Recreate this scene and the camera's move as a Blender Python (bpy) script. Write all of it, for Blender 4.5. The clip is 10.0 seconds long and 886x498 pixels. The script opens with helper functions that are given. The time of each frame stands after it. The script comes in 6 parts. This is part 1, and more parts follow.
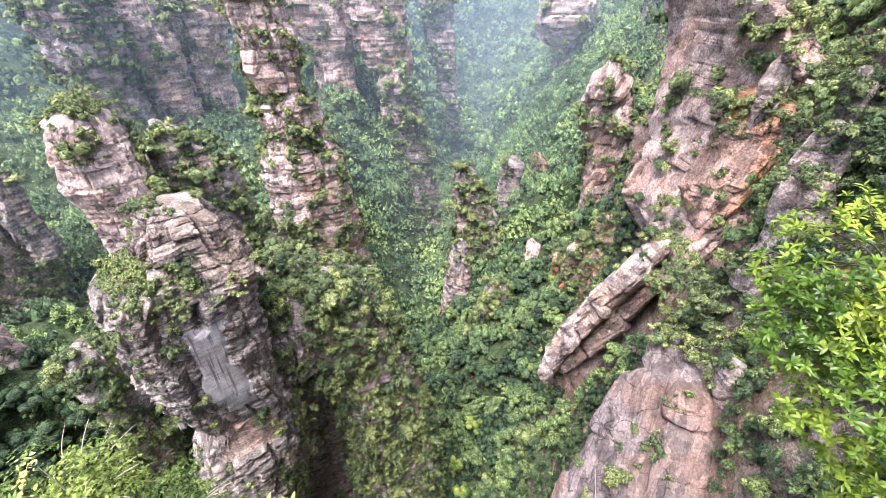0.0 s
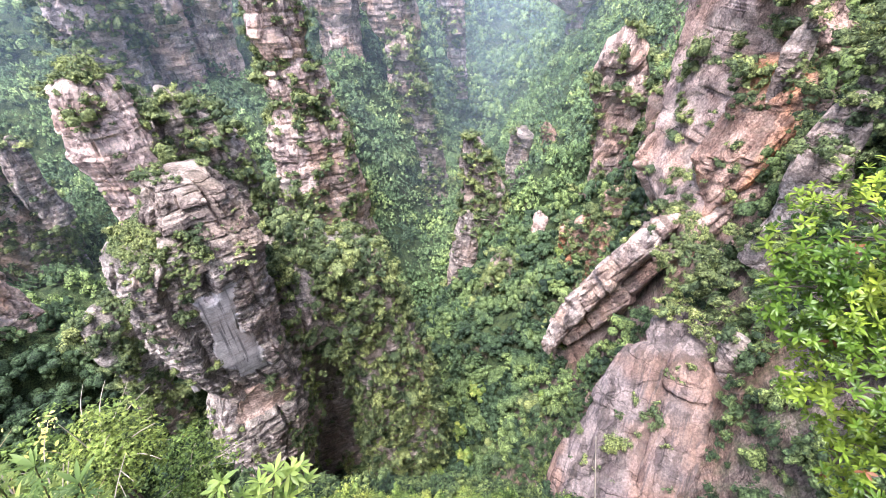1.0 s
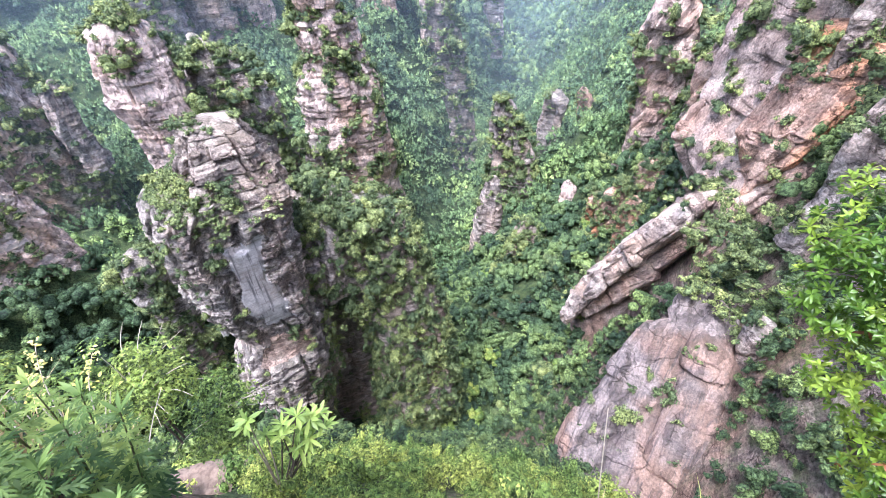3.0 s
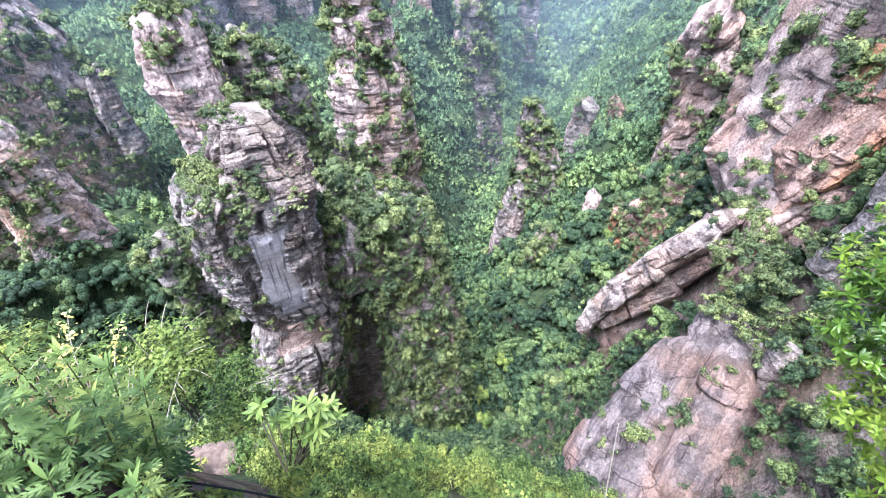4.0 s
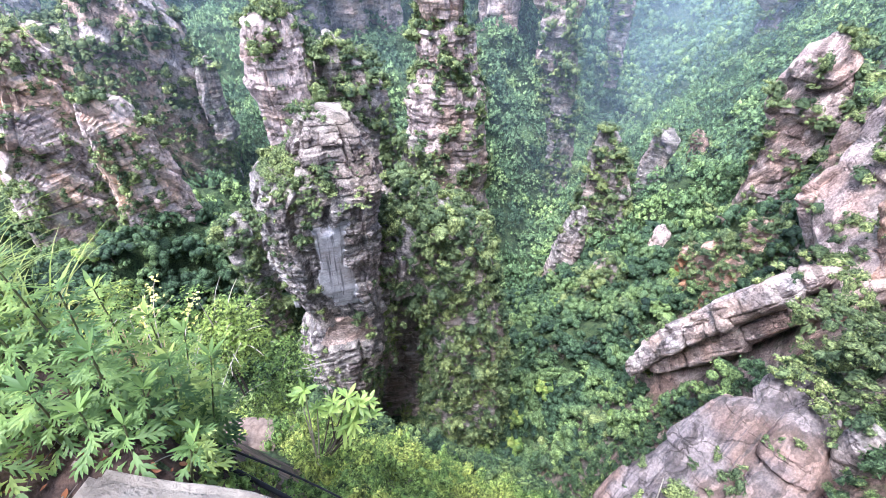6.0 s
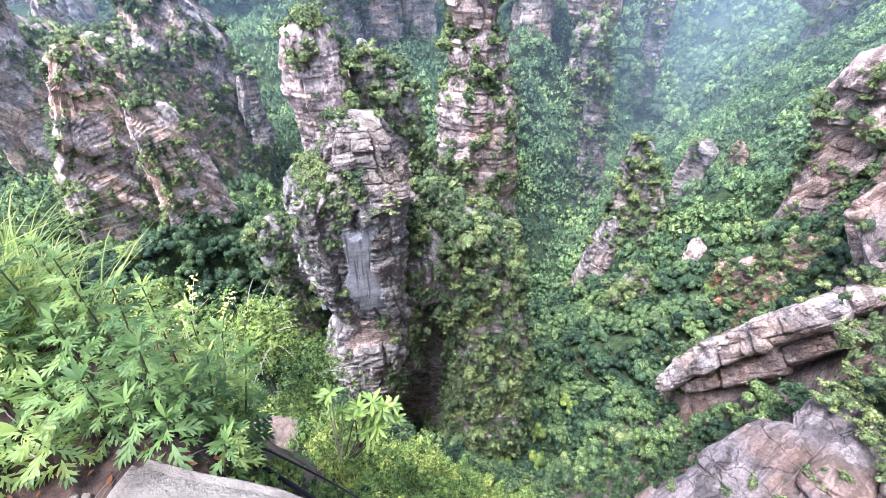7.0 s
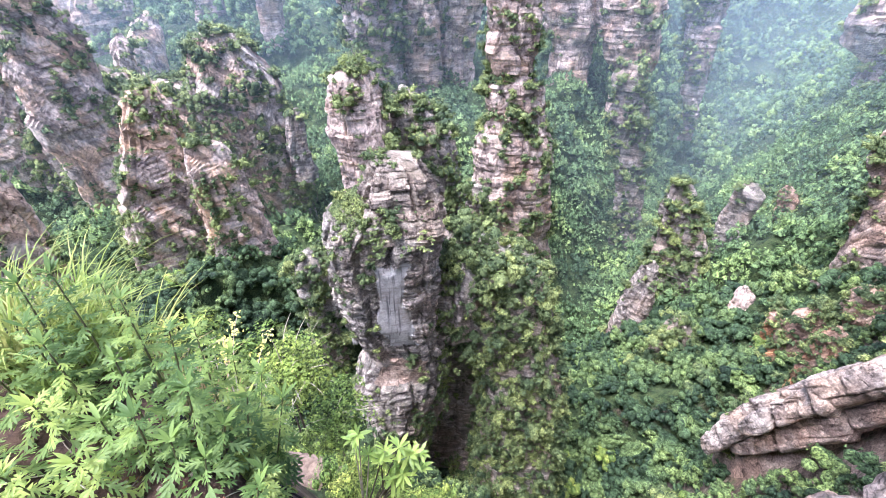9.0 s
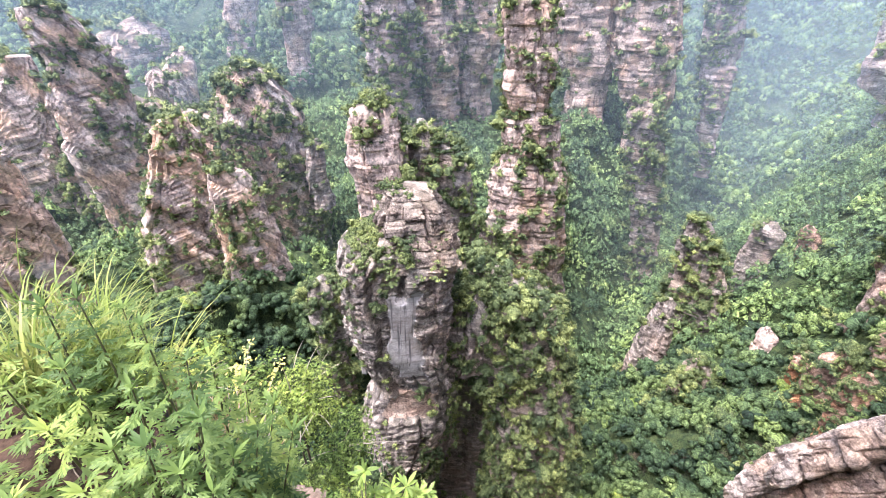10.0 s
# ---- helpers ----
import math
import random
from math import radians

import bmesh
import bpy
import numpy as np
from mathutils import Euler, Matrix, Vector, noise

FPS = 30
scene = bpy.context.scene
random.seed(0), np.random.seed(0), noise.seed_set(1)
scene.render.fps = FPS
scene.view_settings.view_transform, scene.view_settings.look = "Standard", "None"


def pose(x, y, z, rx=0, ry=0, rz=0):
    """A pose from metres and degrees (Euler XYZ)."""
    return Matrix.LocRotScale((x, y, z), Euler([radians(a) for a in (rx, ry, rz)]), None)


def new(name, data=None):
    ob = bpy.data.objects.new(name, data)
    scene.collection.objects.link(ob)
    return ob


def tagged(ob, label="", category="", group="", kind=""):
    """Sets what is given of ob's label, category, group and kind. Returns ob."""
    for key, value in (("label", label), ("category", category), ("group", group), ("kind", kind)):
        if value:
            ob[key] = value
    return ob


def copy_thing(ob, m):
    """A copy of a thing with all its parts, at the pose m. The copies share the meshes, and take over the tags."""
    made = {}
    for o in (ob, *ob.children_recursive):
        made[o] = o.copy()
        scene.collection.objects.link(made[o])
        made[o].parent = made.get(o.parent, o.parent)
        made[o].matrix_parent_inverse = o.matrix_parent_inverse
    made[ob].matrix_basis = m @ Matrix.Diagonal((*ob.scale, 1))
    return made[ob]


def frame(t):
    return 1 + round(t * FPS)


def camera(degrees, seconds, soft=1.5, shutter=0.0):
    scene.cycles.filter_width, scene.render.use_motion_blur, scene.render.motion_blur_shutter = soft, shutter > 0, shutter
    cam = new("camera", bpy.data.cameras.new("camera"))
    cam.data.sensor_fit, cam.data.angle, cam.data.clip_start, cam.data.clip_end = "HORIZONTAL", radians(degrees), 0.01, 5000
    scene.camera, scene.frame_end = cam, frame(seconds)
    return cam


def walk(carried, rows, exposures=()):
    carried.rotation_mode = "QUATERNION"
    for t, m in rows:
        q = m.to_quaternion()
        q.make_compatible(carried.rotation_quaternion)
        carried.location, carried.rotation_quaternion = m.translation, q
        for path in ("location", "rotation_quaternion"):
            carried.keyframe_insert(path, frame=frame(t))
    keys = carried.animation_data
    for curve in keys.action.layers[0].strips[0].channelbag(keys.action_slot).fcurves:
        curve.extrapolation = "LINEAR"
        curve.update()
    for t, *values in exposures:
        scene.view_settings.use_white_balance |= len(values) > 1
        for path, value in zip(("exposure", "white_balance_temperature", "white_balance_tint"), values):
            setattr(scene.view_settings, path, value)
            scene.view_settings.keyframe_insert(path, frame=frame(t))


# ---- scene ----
cam = camera(93.4, 10.0, soft=0.5)
PATH = [
    (0.0, 0.000, -0.000, 1.600, 56.00, 0.00, 0.00),
    (0.5, 0.003, 0.008, 1.588, 54.08, -0.03, 0.50),
    (1.0, -0.000, 0.008, 1.583, 52.09, -0.02, 1.12),
    (1.5, 0.001, 0.011, 1.581, 50.13, 0.02, 1.87),
    (2.0, -0.001, 0.018, 1.578, 48.37, -0.03, 2.78),
    (2.5, -0.005, 0.018, 1.576, 47.25, -0.16, 4.01),
    (4.0, -0.008, 0.008, 1.596, 47.16, -1.51, 10.15),
    (4.5, -0.013, 0.007, 1.599, 47.58, -2.02, 12.82),
    (5.0, -0.020, 0.007, 1.602, 47.96, -2.39, 15.60),
    (5.5, -0.028, 0.001, 1.609, 48.28, -2.53, 18.37),
    (7.0, -0.050, -0.021, 1.635, 49.38, -1.27, 24.71),
    (7.5, -0.052, -0.022, 1.649, 50.27, -0.50, 25.96),
    (8.0, -0.053, -0.022, 1.668, 51.40, -0.02, 27.02),
    (8.5, -0.057, -0.022, 1.693, 52.84, 0.10, 28.19),
    (9.0, -0.062, -0.025, 1.715, 54.54, 0.02, 29.36),
    (9.5, -0.071, -0.024, 1.728, 56.48, -0.14, 30.54),
    (10.0, -0.080, -0.027, 1.741, 58.68, -0.33, 31.75),
]
walk(cam, [(t, pose(*p)) for t, *p in PATH], [(0.0, 2.2, 5900, 24), (4.5, 2.27, 5200, 20), (8.5, 2.27, 5300, 21), (10.0, 2.25, 5950, 22)])

# ---- light: a bright overcast day ----
SUN_HEIGHT, SUN_TURN = 72, 215
world = bpy.data.worlds.new("overcast_sky")
scene.world = world
world.use_nodes = True
wn, wl = world.node_tree.nodes, world.node_tree.links
sky = wn.new("ShaderNodeTexSky")
sky.sky_type = "NISHITA"
sky.sun_disc = False
sky.sun_elevation, sky.sun_rotation = radians(SUN_HEIGHT), radians(SUN_TURN)
sky.dust_density, sky.air_density = 5.0, 1.2
wl.new(sky.outputs["Color"], wn["Background"].inputs["Color"])
wn["Background"].inputs["Strength"].default_value = 0.095
sun = new("sun", bpy.data.lights.new("sun", "SUN"))
sun.data.energy, sun.data.angle, sun.data.color = 2.1, radians(30), (1.0, 0.975, 0.94)
sun.matrix_world = pose(0, 0, 200, 90 - SUN_HEIGHT, 0, 180 - SUN_TURN)
scene.cycles.transparent_max_bounces = 16


# ---- shape of the land ----
def lerp_table(v, table):
    return np.interp(v, [a for a, b in table], [b for a, b in table])


def smooth_max(a, b, k):
    h = np.clip(0.5 + 0.5 * (a - b) / k, 0, 1)
    return b + (a - b) * h + k * h * (1 - h)


def hashed(i, j, k, seed):
    n = (i * 374761393 + j * 668265263 + k * 1440662683 + seed * 974634777) & 0xFFFFFFFF
    n = ((n ^ (n >> 13)) * 1274126177) & 0xFFFFFFFF
    n = ((n ^ (n >> 16)) * 2246822519) & 0xFFFFFFFF
    return ((n ^ (n >> 15)) & 0xFFFF) / 65535.0


def grain(x, y, z, seed=0):
    """Smooth value noise between -1 and 1 at arrays of points."""
    xi, yi, zi = (np.floor(v).astype(np.int64) for v in (x, y, z))
    fx, fy, fz = x - xi, y - yi, z - zi
    fx, fy, fz = (f * f * (3 - 2 * f) for f in (fx, fy, fz))
    out = 0.0
    for a in (0, 1):
        for b in (0, 1):
            for c in (0, 1):
                w = (fx if a else 1 - fx) * (fy if b else 1 - fy) * (fz if c else 1 - fz)
                out = out + w * hashed(xi + a, yi + b, zi + c, seed)
    return out * 2 - 1


def fbm(x, y, z, octaves=4, seed=0):
    total, amp, norm = 0.0, 1.0, 0.0
    for o in range(octaves):
        total = total + amp * grain(x, y, z, seed + o)
        norm += amp
        x, y, z, amp = x * 2.03, y * 2.03, z * 2.03, amp * 0.5
    return total / norm


def land_plain(x, y):
    """Height of the land without its small bumps."""
    far = np.hypot(x, y)
    # valley floor and its two forested sides
    left_foot = lerp_table(y, [(-50, -46), (55, -44), (90, -13), (190, -14), (450, 30), (900, 90)])
    right_foot = lerp_table(y, [(-50, 14), (58, 12), (90, -7), (190, -2), (450, 60), (900, 130)])
    floor = lerp_table(y, [(0, -127), (300, -127), (480, -118), (800, -40), (1100, 30), (1600, 60)])
    cap_left = lerp_table(y, [(0, -66), (50, -68), (110, -98), (170, -80), (260, -48), (450, -30), (900, 40)])
    left = np.minimum(floor + 1.3 * np.maximum(left_foot - x, 0), cap_left + 0.22 * np.maximum(-x - 150, 0))
    left = np.minimum(left, 45)
    right = np.minimum(floor + 1.2 * np.maximum(x - right_foot, 0), 35 + 0.05 * y)
    z = np.where(x < (left_foot + right_foot) / 2, np.maximum(left, floor), np.maximum(right, floor))
    # the steep mountain side that the viewpoint belongs to
    s = 0.955 * x - 0.295 * y
    z = smooth_max(z, np.minimum(-30 + 3.2 * (s - 23.5), 40 + 0.05 * s), 6)
    # the headland with the viewpoint
    uneven = fbm(x * 0.9, y * 0.9, 0 * x, 3, 15)
    aside = np.where(x < 0, 0.55 * np.maximum(-x - 2.9 - 0.5 * uneven, 0), np.maximum(x - 2.5 - 0.6 * uneven, 0))
    d = np.hypot(aside, np.maximum(y - 0.32 + 0.24 * np.exp(-((x + 0.7) / 0.45) ** 2) - 0.22 * uneven * np.clip(np.abs(x + 1.2) - 0.5, 0, 1), 0))
    head = -4.2 * np.minimum(d, 1.5) - 2.4 * np.maximum(d - 1.5, 0)
    head = np.where(y < -2, np.minimum(head, 0) + 0.25 * np.minimum(-y - 2, 200), head)
    z = smooth_max(z, head, np.clip(0.12 * far, 0.02, 5))
    # ranges that close the distance
    rim = np.clip((far - 520) / 500, 0, 1)
    z = z * (1 - rim) + rim * (30 + 45 * np.sin(np.arctan2(x, y) * 7 + 1) * 0.5 + 0.03 * far)
    return z


def land(x, y):
    far = np.hypot(x, y)
    rough = np.clip((far - 2) / 40, 0, 1)
    ravine = 1 - 2.6 * np.abs(fbm(x / 52 + 0.2 * y / 52, y / 38, 0 * x, 3, 27))
    return (land_plain(x, y) + 11 * np.clip((far - 62) / 30, 0, 1) * (ravine - 0.55) + rough * (4 * fbm(x / 26, y / 26, 0 * x, 4, 3) + 16 * np.clip((far - 250) / 500, 0, 1) * fbm(x / 130, y / 130, 0 * x, 4, 9))
            + 0.08 * np.clip(1 - far / 8, 0, 1) * fbm(x * 1.7, y * 1.7, 0 * x, 3, 5))


# ---- standing rocks: rows of height, centre x, centre y, half width, half depth, turn ----
FORMS = {
    "crest": [(-23.0, -34.5, 46.4, 3.7, 3.2, 37), (-24.8, -34.4, 46.4, 4.6, 3.9, 37), (-27.9, -34.4, 46.3, 5.9, 5.0, 37), (-30.5, -34.6, 46.0, 7.0, 6.0, 37), (-33.5, -34.7, 45.8, 7.8, 6.7, 37)],
    "head": [(-30.6, -35.8, 44.9, 8.5, 6.8, 39), (-32.2, -35.9, 44.6, 8.9, 7.1, 39), (-34.5, -36.0, 44.6, 9.2, 7.3, 39), (-39.5, -36.2, 44.4, 9.0, 7.2, 39), (-45.6, -36.4, 44.3, 8.6, 6.9, 39), (-51.3, -36.1, 44.6, 8.4, 6.8, 39), (-57.0, -35.1, 45.5, 7.4, 5.9, 38), (-61.6, -34.3, 46.2, 7.0, 5.6, 37)],
    "foot": [(-59.1, -34.4, 46.2, 7.1, 5.7, 37), (-62.8, -34.8, 45.7, 7.7, 6.2, 37), (-67.1, -35.3, 45.2, 8.5, 6.8, 38), (-71.5, -35.7, 44.9, 8.9, 7.1, 38), (-80.9, -36.4, 44.1, 9.5, 7.6, 40), (-86.5, -37.0, 43.7, 9.1, 7.3, 40), (-102.9, -38.3, 42.8, 8.1, 6.5, 42), (-137.9, -38.3, 42.8, 9.3, 7.5, 42)],
    "shoulder": [(-42.0, -31.0, 53.5, 4.2, 3.4, 27), (-46.5, -30.2, 53.2, 6.2, 5.2, 27), (-52.0, -30.1, 53.0, 6.8, 5.8, 28), (-60.0, -30.5, 53.0, 7.2, 5.6, 28), (-65.0, -31.2, 55.4, 7.6, 5.0, 28), (-72.0, -31.6, 58.2, 8.6, 4.6, 28), (-85.0, -31.6, 59.2, 9.6, 4.4, 28), (-105.0, -31.8, 59.8, 11.0, 4.4, 28), (-140.0, -31.8, 59.8, 12.0, 5.0, 28)],
    "flank": [(-39.8, -29.5, 58.9, 4.0, 2.8, 27), (-43.6, -28.8, 59.1, 5.5, 3.9, 26), (-47.4, -24.7, 60.4, 9.9, 7.0, 22), (-50.5, -23.8, 60.6, 10.8, 7.6, 21), (-61.8, -21.2, 61.3, 11.0, 8.5, 20), (-72.0, -16.4, 62.7, 9.2, 9.0, 19), (-90.6, -13.9, 62.9, 10.0, 9.6, 18), (-116.8, -12.8, 62.6, 11.0, 10.6, 18), (-146.8, -12.8, 62.6, 13.0, 12.4, 18)],
    "backleft": [(-17.6, -62.2, 71.7, 3.8, 3.0, 41), (-22.2, -62.2, 71.6, 5.4, 4.3, 41), (-30.9, -61.9, 71.7, 6.9, 5.5, 41), (-35.5, -60.9, 72.6, 6.9, 5.5, 40), (-43.2, -60.0, 73.3, 7.1, 5.7, 39), (-52.6, -58.3, 74.5, 8.7, 6.9, 38), (-72.6, -58.3, 74.5, 10.0, 7.9, 38)],
    "backfin": [(-24.0, -58.1, 83.8, 2.2, 1.7, 35), (-29.2, -56.5, 84.7, 5.8, 4.7, 34), (-36.4, -54.8, 85.7, 8.1, 6.5, 33), (-45.9, -54.1, 86.0, 8.7, 6.9, 32), (-56.3, -54.1, 86.0, 8.7, 7.0, 32), (-71.8, -53.5, 86.3, 9.9, 7.9, 32), (-91.8, -53.5, 86.3, 11.4, 9.1, 32)],
    "backstub": [(-44.6, -37.9, 83.8, 2.8, 2.2, 24), (-51.9, -37.7, 83.8, 3.4, 2.7, 24), (-62.8, -37.4, 84.0, 3.9, 3.1, 24), (-87.8, -37.4, 84.0, 4.5, 3.6, 24)],
    "mid": [(9.0, -57.3, 138.5, 4.9, 3.9, 22), (-2.5, -55.4, 139.1, 8.5, 6.8, 22), (-15.1, -53.8, 139.7, 8.7, 7.0, 21), (-20.2, -53.4, 139.9, 8.4, 6.7, 21), (-24.6, -54.0, 139.7, 8.5, 6.8, 21), (-32.5, -52.6, 140.3, 6.8, 5.4, 21), (-35.1, -52.1, 140.3, 9.8, 7.8, 20), (-46.6, -50.4, 140.9, 10.0, 8.0, 20), (-52.9, -50.5, 140.6, 13.7, 10.9, 20), (-71.2, -48.9, 141.0, 14.7, 11.8, 19), (-98.6, -45.3, 142.3, 13.5, 10.8, 18), (-117.8, -42.6, 143.1, 14.4, 11.5, 17), (-142.8, -42.6, 143.1, 16.6, 13.2, 17)],
    "fin": [(-38.0, -23.3, 203.6, 6.5, 3.9, 7), (-55.9, -19.3, 203.9, 8.7, 5.2, 5), (-74.1, -15.1, 204.3, 7.9, 4.7, 4), (-93.9, -10.5, 204.6, 6.1, 3.7, 3), (-108.1, -8.0, 204.7, 6.9, 4.1, 2), (-128.1, -8.0, 204.7, 7.9, 4.7, 2)],
    "walla": [(21.6, -75.1, 253.8, 15.7, 11, 16), (-0.1, -70.3, 255.1, 17, 11.8, 15), (-24.1, -65.7, 256.4, 15.6, 11, 14), (-42, -62, 257.5, 10.9, 7.6, 14), (-62, -62, 257.5, 12.4, 8.7, 14)],
    "wallb": [(20.8, -44.8, 257.9, 14.9, 11.9, 10), (0.1, -40.9, 258.5, 15.5, 12.5, 9), (-22.6, -36.9, 259.1, 16, 12.8, 8), (-44, -31.8, 259.8, 13.9, 11.2, 7), (-54.3, -29.2, 260.3, 8, 6.5, 6), (-74.3, -29.2, 260.3, 9.2, 7.4, 6)],
    "wallc": [(10.9, -151.2, 186.2, 9, 7.2, 39), (-0.6, -149.1, 187.7, 13.1, 10.4, 38), (-15.4, -147.8, 188.6, 14.9, 11.9, 38), (-28.6, -147.4, 189, 14.6, 11.6, 38), (-45.8, -147.6, 188.9, 12.5, 10.1, 38), (-65.8, -147.6, 188.9, 14.4, 11.5, 38)],
    "walld": [(9.2, -136.7, 209.2, 9.5, 7.6, 33), (-16.1, -135.5, 209.9, 11, 8.8, 33), (-32.8, -133.5, 211.1, 11.6, 9.3, 32), (-58.8, -132.3, 211.9, 11.3, 9, 32), (-78.8, -132.3, 211.9, 13.1, 10.4, 32)],
    "walle": [(17, -124.2, 230.4, 14.9, 12, 28), (-16.7, -122.4, 231.3, 15.4, 12.2, 28), (-37.3, -122.8, 231.3, 10.5, 8.4, 28), (-56.6, -121.6, 232, 9.4, 7.6, 28), (-76.6, -121.6, 232, 10.9, 8.7, 28)],
    "spire": [(18.3, -12.7, 309.7, 7.3, 5.9, 2), (-16.3, -5.1, 309.8, 9.7, 7.8, 1), (-46.3, -0.5, 309.9, 7.9, 6.3, 0), (-72.9, 3.7, 309.9, 4.8, 3.8, -1), (-89.3, 7.9, 309.9, 2.7, 2.2, -1), (-99.3, 7.9, 309.9, 3.1, 2.5, -1)],
    "mossy": [(-19.3, -144.2, 99.0, 5.2, 4.2, 56), (-24.6, -144.0, 99.0, 9.6, 7.6, 55), (-36.4, -143.4, 99.1, 14.9, 12.0, 55), (-49.5, -142.7, 100.1, 15.3, 12.3, 55), (-67.5, -142.2, 100.9, 14.9, 11.9, 55), (-91.9, -142.1, 100.9, 15.9, 12.7, 55), (-123.2, -141.4, 101.6, 17.1, 13.7, 54), (-143.2, -141.4, 101.6, 19.7, 15.8, 54)],
    "slabfin": [(-34.4, -93.8, 53.3, 3.8, 1.9, 60), (-41.8, -93.5, 53.8, 5.5, 2.7, 60), (-50.5, -93.2, 54.3, 6.4, 3.2, 60), (-59.3, -92.9, 54.6, 7.2, 3.6, 60), (-68.9, -92.6, 55.1, 8.1, 4.0, 59), (-87.1, -92.3, 55.3, 8.6, 4.3, 59), (-102.1, -92.3, 55.3, 9.9, 4.9, 59)],
    "tower": [(-25.5, -115.4, 55.4, 2.9, 2.3, 64), (-29.3, -115.5, 54.9, 4.6, 3.7, 65), (-38.9, -115.9, 54.0, 6.7, 5.4, 65), (-46.1, -116.6, 52.1, 7.9, 6.3, 66), (-55.3, -117.6, 49.7, 8.6, 6.9, 67), (-61.9, -117.9, 48.9, 9.3, 7.4, 67), (-70.5, -117.9, 48.8, 10.4, 8.3, 68), (-96.3, -118.8, 46.5, 10.6, 8.5, 69), (-111.3, -118.8, 46.5, 12.2, 9.8, 69)],
    "longcliff": [(-1.7, -156.7, 51.5, 4.4, 2.2, 72), (-8.2, -155.8, 54.0, 5.9, 3.0, 71), (-16.9, -155.2, 55.4, 7.4, 3.7, 70), (-25.7, -155.4, 54.6, 9.4, 4.7, 71), (-36.6, -155.3, 54.7, 10.0, 5.0, 71), (-48.4, -154.8, 56.2, 10.0, 5.0, 70), (-62.1, -154.5, 56.9, 10.4, 5.2, 70), (-83.6, -155.0, 55.6, 10.5, 5.2, 70), (-98.6, -155.0, 55.6, 12.1, 6.0, 70)],
    "leftmass": [(-34.5, -174.1, 73.4, 20.5, 7.2, 67), (-52.6, -169.0, 79.2, 33.7, 11.8, 64), (-70.0, -164.2, 85.7, 42.1, 14.7, 62), (-94.9, -162.6, 87.7, 44.6, 15.6, 62), (-138.4, -162.2, 87.9, 45.2, 15.8, 62), (-158.4, -162.2, 87.9, 52.0, 18.2, 62)],
    "leftfar": [(-15.5, -188.2, 51.0, 3.6, 2.5, 75), (-25.1, -189.0, 47.7, 6.7, 4.7, 76), (-37.9, -189.9, 43.5, 8.9, 6.2, 77), (-54.3, -190.5, 40.5, 9.6, 6.7, 78), (-69.3, -190.5, 40.5, 11.0, 7.7, 78)],
    "needle": [(-28.9, -234.2, 112.9, 2.4, 2.1, 64), (-37.0, -234.9, 111.3, 4.5, 4.0, 65), (-48.0, -235.3, 110.5, 4.6, 4.1, 65), (-62.4, -236.3, 108.4, 4.5, 4.1, 65), (-82.4, -236.3, 108.4, 5.2, 4.7, 65)],
    "needleb": [(-24.5, -263.1, 144.1, 3.7, 3.3, 61), (-37.8, -265.6, 139.3, 8.6, 7.8, 62), (-53.6, -266.8, 136.9, 9.1, 8.2, 63), (-70.9, -268.1, 134.1, 10.3, 9.2, 63), (-90.9, -268.1, 134.1, 11.8, 10.6, 63)],
    "lowleft": [(-23.8, -108.4, 18.7, 2.5, 1.5, 80), (-30.7, -108.5, 17.7, 4.2, 2.5, 81), (-37.4, -108.5, 16.9, 5.4, 3.3, 81), (-43.9, -108.6, 16.0, 6.8, 4.1, 82), (-54.3, -108.7, 15.4, 7.0, 4.2, 82), (-69.3, -108.7, 15.4, 8.0, 4.8, 82)],
    "tooth": [(-43.9, -120.0, 105.8, 1.5, 1.3, 49), (-47.7, -120.5, 105.2, 2.8, 2.5, 49), (-56.6, -121.0, 104.7, 3.3, 3.0, 49), (-71.6, -121.0, 104.7, 3.8, 3.4, 49)],
    "darkfin": [(-55.6, -66.8, 54.1, 3.3, 2.0, 51), (-59.7, -66.9, 53.9, 3.9, 2.3, 51), (-65.8, -67.0, 53.8, 3.9, 2.3, 51), (-77.0, -66.7, 54.1, 3.9, 2.4, 51), (-89.5, -66.3, 54.6, 4.0, 2.4, 51), (-104.9, -66.1, 54.9, 3.9, 2.4, 50), (-124.9, -66.1, 54.9, 4.5, 2.8, 50)],
    "farcliffa": [(-14.8, -332.5, 156.8, 17.0, 8.5, 65), (-28.2, -334.0, 153.3, 19.4, 9.7, 65), (-42.8, -335.4, 150.2, 18.8, 9.4, 66), (-62.8, -335.4, 150.2, 21.6, 10.8, 66)],
    "farcliffb": [(17.2, -288.9, 211.3, 9.5, 4.7, 54), (-2.0, -291.2, 208.0, 11.1, 5.6, 54), (-31.6, -294.6, 203.2, 9.0, 4.5, 55), (-51.6, -294.6, 203.2, 10.3, 5.2, 55)],
    "farcliffc": [(15.8, -233.5, 206.4, 14.4, 7.2, 49), (-1.4, -235.4, 204.4, 11.9, 5.9, 49), (-23.2, -235.7, 204.2, 9.0, 4.5, 49), (-45.3, -237.0, 202.8, 6.8, 3.4, 49), (-65.3, -237.0, 202.8, 7.8, 3.9, 49)],
    "spirea": [(-81.7, 6.3, 129.8, 1.7, 1.5, -3), (-93.6, 5.7, 129.8, 4.3, 3.9, -3), (-113.7, 5.4, 129.8, 5.8, 5.2, -2), (-127.0, 5.1, 129.7, 7.0, 6.3, -2), (-142.0, 5.1, 129.7, 8.0, 7.2, -2)],
